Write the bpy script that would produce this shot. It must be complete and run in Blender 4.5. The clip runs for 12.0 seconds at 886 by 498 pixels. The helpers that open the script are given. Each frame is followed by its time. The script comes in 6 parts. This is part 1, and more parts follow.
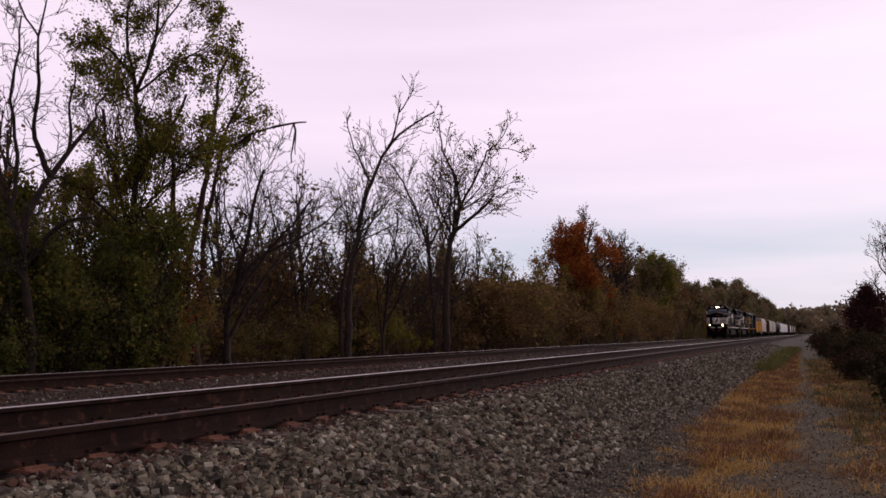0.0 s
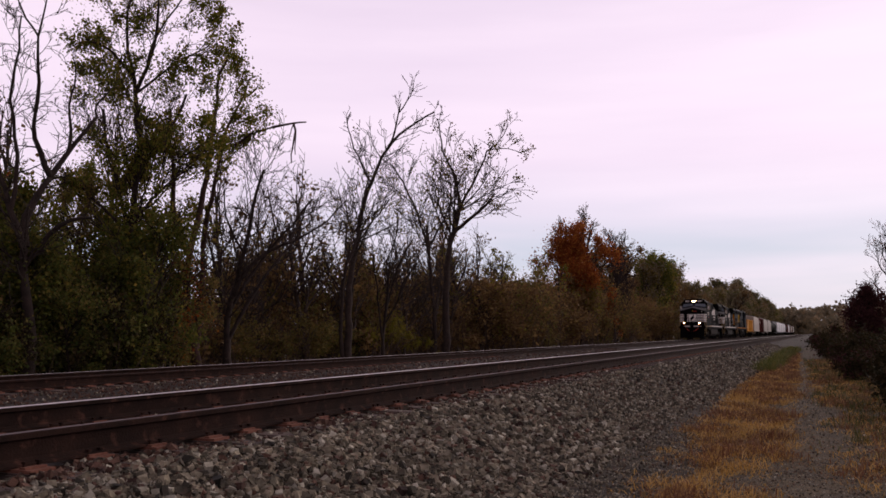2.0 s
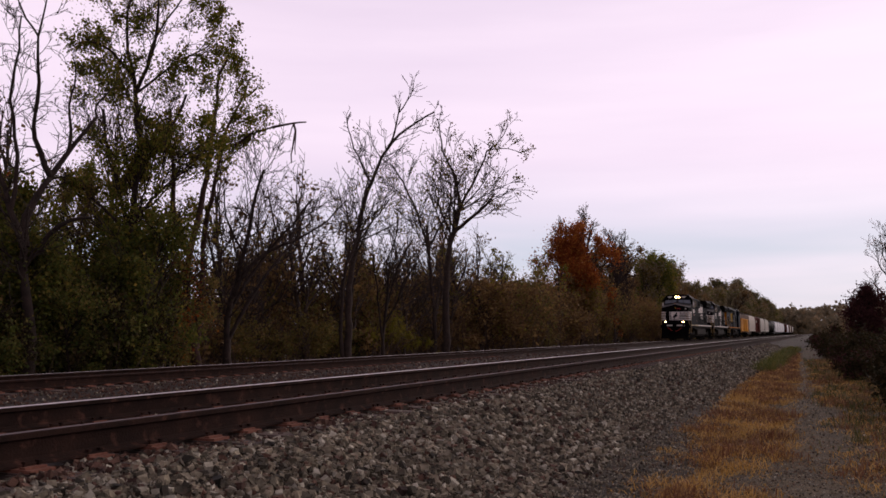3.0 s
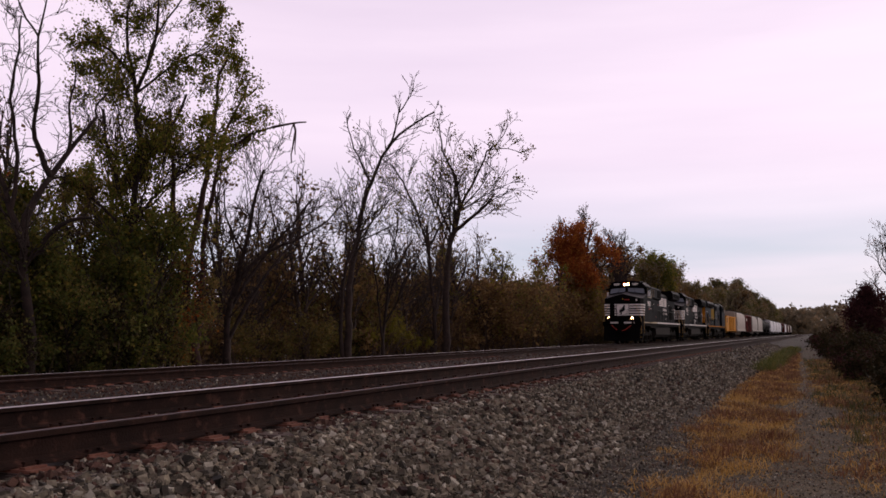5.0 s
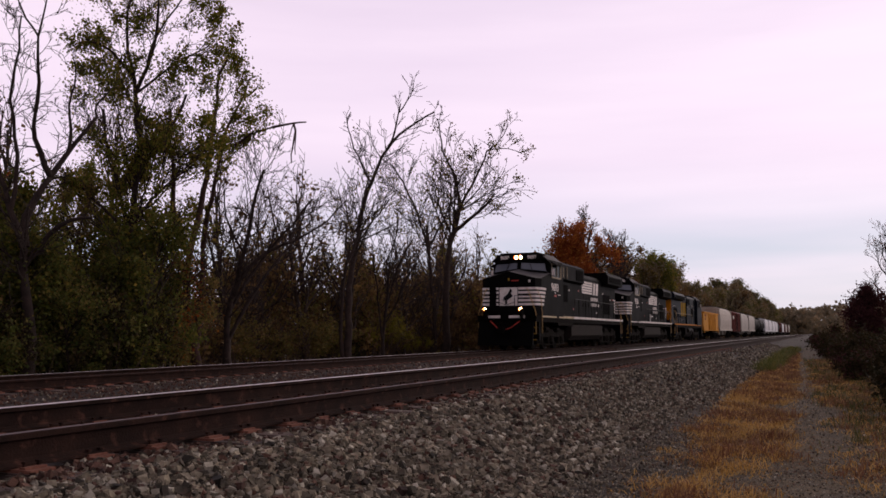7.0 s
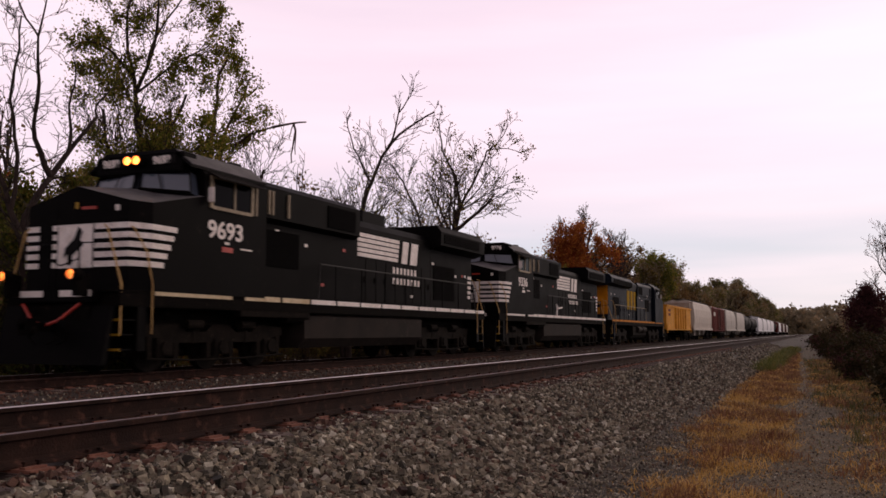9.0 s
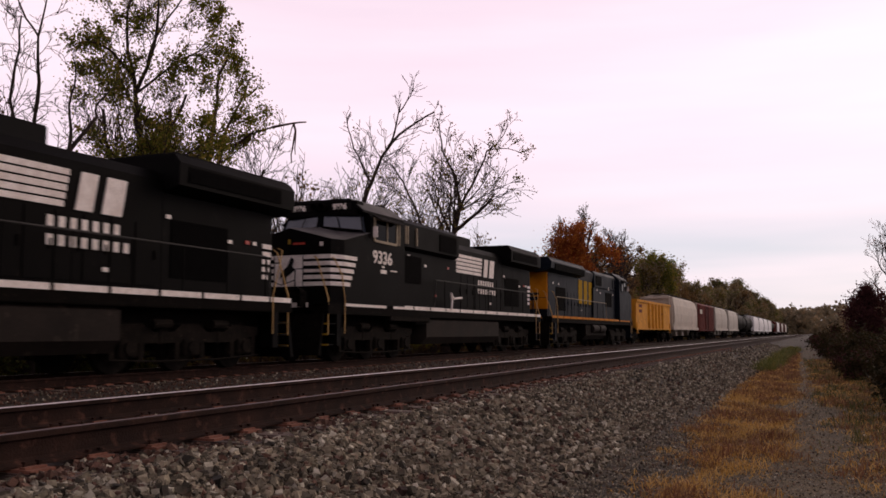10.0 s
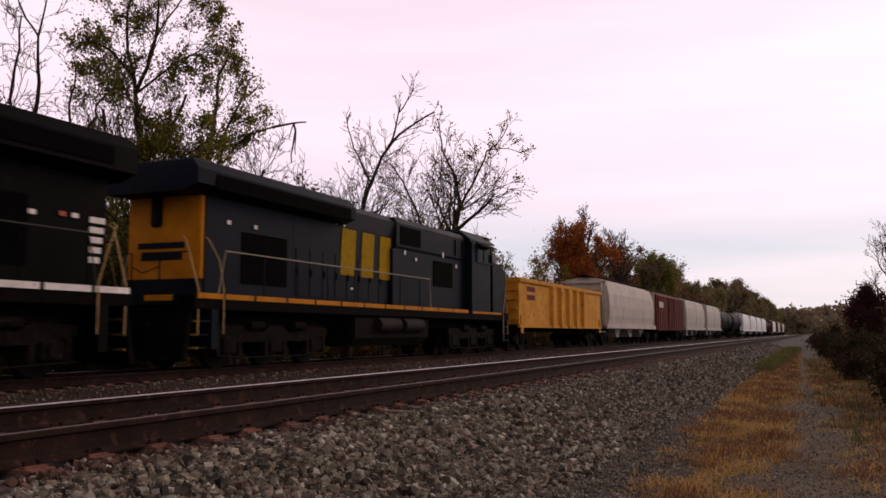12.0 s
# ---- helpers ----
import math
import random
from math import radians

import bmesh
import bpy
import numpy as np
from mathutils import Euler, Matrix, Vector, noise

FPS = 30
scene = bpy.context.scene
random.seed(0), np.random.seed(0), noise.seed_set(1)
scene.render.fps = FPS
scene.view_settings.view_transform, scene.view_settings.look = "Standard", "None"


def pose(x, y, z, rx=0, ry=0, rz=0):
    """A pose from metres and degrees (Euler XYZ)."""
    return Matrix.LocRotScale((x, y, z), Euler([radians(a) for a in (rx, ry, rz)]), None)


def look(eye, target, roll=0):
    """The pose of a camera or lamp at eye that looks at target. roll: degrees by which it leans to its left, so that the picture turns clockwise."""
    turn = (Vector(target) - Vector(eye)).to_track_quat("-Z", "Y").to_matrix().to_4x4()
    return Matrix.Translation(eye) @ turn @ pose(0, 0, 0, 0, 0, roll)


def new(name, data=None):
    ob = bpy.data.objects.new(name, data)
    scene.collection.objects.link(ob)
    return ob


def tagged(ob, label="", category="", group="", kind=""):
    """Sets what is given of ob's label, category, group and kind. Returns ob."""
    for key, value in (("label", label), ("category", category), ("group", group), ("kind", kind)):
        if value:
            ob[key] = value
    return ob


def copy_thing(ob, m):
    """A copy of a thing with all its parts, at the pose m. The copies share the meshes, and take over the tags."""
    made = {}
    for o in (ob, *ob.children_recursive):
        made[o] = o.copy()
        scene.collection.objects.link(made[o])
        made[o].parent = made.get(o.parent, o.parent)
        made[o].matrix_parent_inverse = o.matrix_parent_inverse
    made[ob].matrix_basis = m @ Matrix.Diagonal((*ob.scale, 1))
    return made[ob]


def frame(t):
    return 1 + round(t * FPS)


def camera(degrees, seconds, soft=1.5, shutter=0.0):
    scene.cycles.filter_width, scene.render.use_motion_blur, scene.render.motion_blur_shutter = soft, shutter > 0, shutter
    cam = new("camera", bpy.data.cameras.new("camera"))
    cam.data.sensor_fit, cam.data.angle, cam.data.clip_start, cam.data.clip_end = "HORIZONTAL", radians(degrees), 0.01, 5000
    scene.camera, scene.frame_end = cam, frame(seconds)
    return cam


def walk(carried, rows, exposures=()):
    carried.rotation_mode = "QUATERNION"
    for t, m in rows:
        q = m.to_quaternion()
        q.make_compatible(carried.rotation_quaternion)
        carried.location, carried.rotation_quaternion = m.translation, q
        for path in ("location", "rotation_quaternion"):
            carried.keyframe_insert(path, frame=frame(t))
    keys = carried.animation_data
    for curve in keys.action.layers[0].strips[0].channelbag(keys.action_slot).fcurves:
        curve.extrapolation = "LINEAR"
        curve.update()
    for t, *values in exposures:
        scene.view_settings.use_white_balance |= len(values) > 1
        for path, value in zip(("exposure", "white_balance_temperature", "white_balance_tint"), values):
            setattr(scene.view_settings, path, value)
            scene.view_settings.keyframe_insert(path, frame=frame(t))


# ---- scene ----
# Still camera on a low tripod beside the ballast shoulder, looking across two tracks.
# x: across the tracks, y: along them, z: up; the footpath lies at z = 0.
cam = camera(53.0, 12.0, soft=1.6, shutter=0.2)
EYE = (0.0, 0.0, 1.30)
YAW, PITCH = radians(22.87), radians(5.38)
AIM = (EYE[0] - math.sin(YAW) * math.cos(PITCH), EYE[1] + math.cos(YAW) * math.cos(PITCH), EYE[2] + math.sin(PITCH))
walk(cam, [(0.0, look(EYE, AIM)), (12.0, look(EYE, AIM))], exposures=[(0.0, 0.0, 6500, 10), (7.4, 0.0, 6500, 10), (9.2, 0.11, 6950, 10), (12.0, 0.13, 6950, 10)])

# ---- sky and sun: evening overcast, pinkish cloud deck, thicker overhead ----
SUN_EL, SUN_AZ = radians(26), radians(28)


def build_world():
    w = bpy.data.worlds.new("overcast_evening")
    scene.world = w
    w.use_nodes = True
    nt = w.node_tree
    nt.nodes.clear()
    N, L = nt.nodes.new, nt.links.new
    out, bg = N("ShaderNodeOutputWorld"), N("ShaderNodeBackground")
    co = N("ShaderNodeTexCoord")
    sky = N("ShaderNodeTexSky")
    sky.sky_type = "NISHITA"
    sky.sun_disc = False
    sky.sun_elevation, sky.sun_rotation = SUN_EL, SUN_AZ
    blue = N("ShaderNodeVectorMath")
    blue.operation = "SCALE"
    blue.inputs["Scale"].default_value = 0.012
    L(sky.outputs[0], blue.inputs[0])
    sep = N("ShaderNodeSeparateXYZ")
    L(co.outputs["Generated"], sep.inputs[0])
    # streaky cloud sheets, stretched along the horizon
    mp = N("ShaderNodeMapping")
    mp.inputs["Rotation"].default_value = (0.06, -0.05, 0.4)
    mp.inputs["Scale"].default_value = (1.3, 1.3, 11.0)
    L(co.outputs["Generated"], mp.inputs[0])
    nz = N("ShaderNodeTexNoise")
    nz.inputs["Scale"].default_value, nz.inputs["Detail"].default_value, nz.inputs["Roughness"].default_value = 1.25, 5.0, 0.5
    L(mp.outputs[0], nz.inputs["Vector"])
    tone = N("ShaderNodeValToRGB")
    e = tone.color_ramp.elements
    e[0].position, e[0].color = 0.28, (0.905, 0.735, 0.895, 1)
    e[1].position, e[1].color = 0.70, (1.07, 0.872, 1.02, 1)
    L(nz.outputs["Fac"], tone.inputs[0])
    # pale blue breaks low over the horizon
    low = N("ShaderNodeValToRGB")
    g = low.color_ramp.elements
    g[0].position, g[0].color = 0.0, (0.95, 0.95, 0.95, 1)
    g[1].position, g[1].color = 0.19, (0, 0, 0, 1)
    for at, v in ((0.05, 0.85), (0.085, 1.0), (0.125, 0.50)):
        low.color_ramp.elements.new(at).color = (v, v, v, 1)
    L(sep.outputs["Z"], low.inputs[0])
    nb = N("ShaderNodeTexNoise")
    nb.inputs["Scale"].default_value, nb.inputs["Detail"].default_value = 1.9, 3.0
    L(mp.outputs[0], nb.inputs["Vector"])
    gap = N("ShaderNodeMapRange")
    gap.inputs["From Min"].default_value, gap.inputs["From Max"].default_value = 0.38, 0.62
    gap.inputs["To Min"].default_value = 0.55
    L(nb.outputs["Fac"], gap.inputs["Value"])
    mul = N("ShaderNodeMath")
    mul.operation = "MULTIPLY"
    L(low.outputs[0], mul.inputs[0])
    L(gap.outputs[0], mul.inputs[1])
    mx = N("ShaderNodeMix")
    mx.data_type = "RGBA"
    L(mul.outputs[0], mx.inputs["Factor"])
    L(tone.outputs[0], mx.inputs["A"])
    mx.inputs["B"].default_value = (0.60, 0.625, 0.76, 1)
    # the deck thickens towards the zenith
    zen = N("ShaderNodeMapRange")
    zen.interpolation_type = "SMOOTHSTEP"
    zen.inputs["From Min"].default_value, zen.inputs["From Max"].default_value = 0.30, 0.85
    zen.inputs["To Min"].default_value, zen.inputs["To Max"].default_value = 0.93, 0.22
    L(sep.outputs["Z"], zen.inputs["Value"])
    deck = N("ShaderNodeVectorMath")
    deck.operation = "SCALE"
    L(mx.outputs["Result"], deck.inputs[0])
    L(zen.outputs[0], deck.inputs["Scale"])
    # brighter towards the evening sun, duller behind
    toward = N("ShaderNodeVectorMath")
    toward.operation = "DOT_PRODUCT"
    L(co.outputs["Generated"], toward.inputs[0])
    toward.inputs[1].default_value = (-0.17, 0.985, 0.0)
    dull = N("ShaderNodeMapRange")
    dull.interpolation_type = "SMOOTHSTEP"
    dull.inputs["From Min"].default_value, dull.inputs["From Max"].default_value = -0.5, 0.62
    dull.inputs["To Min"].default_value, dull.inputs["To Max"].default_value = 0.72, 1.0
    L(toward.outputs["Value"], dull.inputs["Value"])
    deck2 = N("ShaderNodeVectorMath")
    deck2.operation = "SCALE"
    L(deck.outputs[0], deck2.inputs[0])
    L(dull.outputs[0], deck2.inputs["Scale"])
    add = N("ShaderNodeVectorMath")
    add.operation = "ADD"
    L(deck2.outputs[0], add.inputs[0])
    L(blue.outputs[0], add.inputs[1])
    L(add.outputs[0], bg.inputs["Color"])
    bg.inputs["Strength"].default_value = 1.0
    L(bg.outputs[0], out.inputs["Surface"])


build_world()
sun = new("sun", bpy.data.lights.new("sun", "SUN"))
sun.data.energy, sun.data.angle, sun.data.color = 0.7, radians(25), (1.0, 0.84, 0.70)
sun.matrix_world = look((80 * math.sin(SUN_AZ), 80 * math.cos(SUN_AZ), 80 * math.tan(SUN_EL)), (0, 0, 0))
# ---- materials ----


def surf(name, a, b, scale=3.0, rough=0.8, metal=0.0, bump=0.15, fine=40.0, fleck=None, flecks=0.35, vary=0.0, island=False, coat=0.0, gloss=0.3, grain=0.18, stain_shade=False):
    """Two tones in broad patches, a fine grain, an optional fleck colour (rust, dust, lichen) and relief."""
    m = bpy.data.materials.new(name)
    m.use_nodes = True
    nt = m.node_tree
    N, L = nt.nodes.new, nt.links.new
    p = nt.nodes["Principled BSDF"]
    co = N("ShaderNodeTexCoord")
    n1, n2 = N("ShaderNodeTexNoise"), N("ShaderNodeTexNoise")
    for n, s, d in ((n1, scale, 4.0), (n2, fine, 3.0)):
        n.inputs["Scale"].default_value, n.inputs["Detail"].default_value = s, d
        L(co.outputs["Object"], n.inputs["Vector"])
    ramp = N("ShaderNodeValToRGB")
    e = ramp.color_ramp.elements
    e[0].position, e[0].color = 0.33, (*a, 1)
    e[1].position, e[1].color = 0.67, (*b, 1)
    L(n1.outputs["Fac"], ramp.inputs[0])
    col = ramp.outputs[0]
    if fleck:
        r2 = N("ShaderNodeMapRange")
        r2.inputs["From Min"].default_value, r2.inputs["From Max"].default_value = 0.72 - flecks * 0.5, 0.86 - flecks * 0.5
        n3 = N("ShaderNodeTexNoise")
        n3.inputs["Scale"].default_value, n3.inputs["Detail"].default_value = scale * 2.7, 6.0
        L(co.outputs["Object"], n3.inputs["Vector"])
        L(n3.outputs["Fac"], r2.inputs["Value"])
        mx = N("ShaderNodeMix")
        mx.data_type = "RGBA"
        L(r2.outputs[0], mx.inputs["Factor"])
        L(col, mx.inputs["A"])
        mx.inputs["B"].default_value = (*fleck, 1)
        col = mx.outputs["Result"]
    if stain_shade:
        # brake dust and rust in bands along the rails, darkened for the train's shade
        sx = N("ShaderNodeSeparateXYZ")
        L(co.outputs["Object"], sx.inputs[0])
        wander = N("ShaderNodeMath")
        wander.operation = "MULTIPLY_ADD"
        wander.inputs[1].default_value = 0.7
        L(n1.outputs["Fac"], wander.inputs[0])
        L(sx.outputs["X"], wander.inputs[2])
        across = N("ShaderNodeMapRange")
        across.inputs["From Min"].default_value, across.inputs["From Max"].default_value = -18.0, -2.0
        L(wander.outputs[0], across.inputs["Value"])
        band = N("ShaderNodeValToRGB")
        be = band.color_ramp.elements
        be[0].position, be[0].color = 0.0, (0.5, 0.5, 0.5, 1)
        be[1].position, be[1].color = 1.0, (0, 0, 0, 1)
        for at, v in ((0.12, 0.85), (0.36, 0.95), (0.44, 0.85), (0.66, 0.85), (0.74, 0.9), (0.91, 0.85), (0.955, 0.05)):
            band.color_ramp.elements.new(at).color = (v, v, v, 1)
        L(across.outputs[0], band.inputs[0])
        rm = N("ShaderNodeMix")
        rm.data_type = "RGBA"
        L(band.outputs[0], rm.inputs["Factor"])
        L(col, rm.inputs["A"])
        rm.inputs["B"].default_value = (0.028, 0.0180, 0.0120, 1)
        col = rm.outputs["Result"]
    hsv = N("ShaderNodeHueSaturation")
    L(col, hsv.inputs["Color"])
    val = N("ShaderNodeMapRange")
    val.inputs["From Min"].default_value, val.inputs["From Max"].default_value = 0.3, 0.7
    val.inputs["To Min"].default_value, val.inputs["To Max"].default_value = 1 - grain, 1 + grain
    L(n2.outputs["Fac"], val.inputs["Value"])
    last = val.outputs[0]
    if vary:
        src = N("ShaderNodeNewGeometry").outputs["Random Per Island"] if island else N("ShaderNodeObjectInfo").outputs["Random"]
        vr = N("ShaderNodeMapRange")
        vr.inputs["To Min"].default_value, vr.inputs["To Max"].default_value = 1 - vary, 1 + vary
        L(src, vr.inputs["Value"])
        mu = N("ShaderNodeMath")
        mu.operation = "MULTIPLY"
        L(last, mu.inputs[0])
        L(vr.outputs[0], mu.inputs[1])
        last = mu.outputs[0]
    L(last, hsv.inputs["Value"])
    L(hsv.outputs[0], p.inputs["Base Color"])
    rr = N("ShaderNodeMapRange")
    rr.inputs["To Min"].default_value, rr.inputs["To Max"].default_value = max(rough - 0.12, 0.03), min(rough + 0.12, 1.0)
    L(n1.outputs["Fac"], rr.inputs["Value"])
    L(rr.outputs[0], p.inputs["Roughness"])
    p.inputs["Metallic"].default_value = metal
    p.inputs["Specular IOR Level"].default_value = gloss
    p.inputs["Coat Weight"].default_value = coat
    if bump:
        bp = N("ShaderNodeBump")
        bp.inputs["Strength"].default_value, bp.inputs["Distance"].default_value = bump, 0.02
        L(n2.outputs["Fac"], bp.inputs["Height"])
        L(bp.outputs[0], p.inputs["Normal"])
    return m


def leafage(name, a, b, c, through_light=0.45, gloss=0.10):
    """Leaves: three tones spread leaf by leaf, a little light coming through."""
    m = bpy.data.materials.new(name)
    m.use_nodes = True
    nt = m.node_tree
    N, L = nt.nodes.new, nt.links.new
    p, out = nt.nodes["Principled BSDF"], nt.nodes["Material Output"]
    geo = N("ShaderNodeNewGeometry")
    ramp = N("ShaderNodeValToRGB")
    e = ramp.color_ramp.elements
    e[0].position, e[0].color = 0.0, (*a, 1)
    e[1].position, e[1].color = 1.0, (*c, 1)
    ramp.color_ramp.elements.new(0.55).color = (*b, 1)
    L(geo.outputs["Random Per Island"], ramp.inputs[0])
    nz = N("ShaderNodeTexNoise")
    nz.inputs["Scale"].default_value = 0.7
    co = N("ShaderNodeTexCoord")
    L(co.outputs["Object"], nz.inputs["Vector"])
    mr = N("ShaderNodeMapRange")
    mr.inputs["To Min"].default_value, mr.inputs["To Max"].default_value = 0.6, 1.4
    L(nz.outputs["Fac"], mr.inputs["Value"])
    hsv = N("ShaderNodeHueSaturation")
    L(ramp.outputs[0], hsv.inputs["Color"])
    L(mr.outputs[0], hsv.inputs["Value"])
    L(hsv.outputs[0], p.inputs["Base Color"])
    p.inputs["Roughness"].default_value = 0.65
    p.inputs["Specular IOR Level"].default_value = gloss
    tr = N("ShaderNodeBsdfTranslucent")
    L(hsv.outputs[0], tr.inputs["Color"])
    mix = N("ShaderNodeMixShader")
    mix.inputs[0].default_value = through_light
    L(p.outputs[0], mix.inputs[1])
    L(tr.outputs[0], mix.inputs[2])
    L(mix.outputs[0], out.inputs["Surface"])
    return m


def glow(name, color, strength):
    m = bpy.data.materials.new(name)
    m.use_nodes = True
    p = m.node_tree.nodes["Principled BSDF"]
    p.inputs["Base Color"].default_value = (*color, 1)
    p.inputs["Emission Color"].default_value = (*color, 1)
    p.inputs["Emission Strength"].default_value = strength
    return m


def glass(name, tint, rough=0.05, gloss=0.8):
    m = bpy.data.materials.new(name)
    m.use_nodes = True
    p = m.node_tree.nodes["Principled BSDF"]
    p.inputs["Base Color"].default_value = (*tint, 1)
    p.inputs["Roughness"].default_value = rough
    p.inputs["Metallic"].default_value = 0.0
    p.inputs["IOR"].default_value = 1.5
    p.inputs["Specular IOR Level"].default_value = gloss
    return m


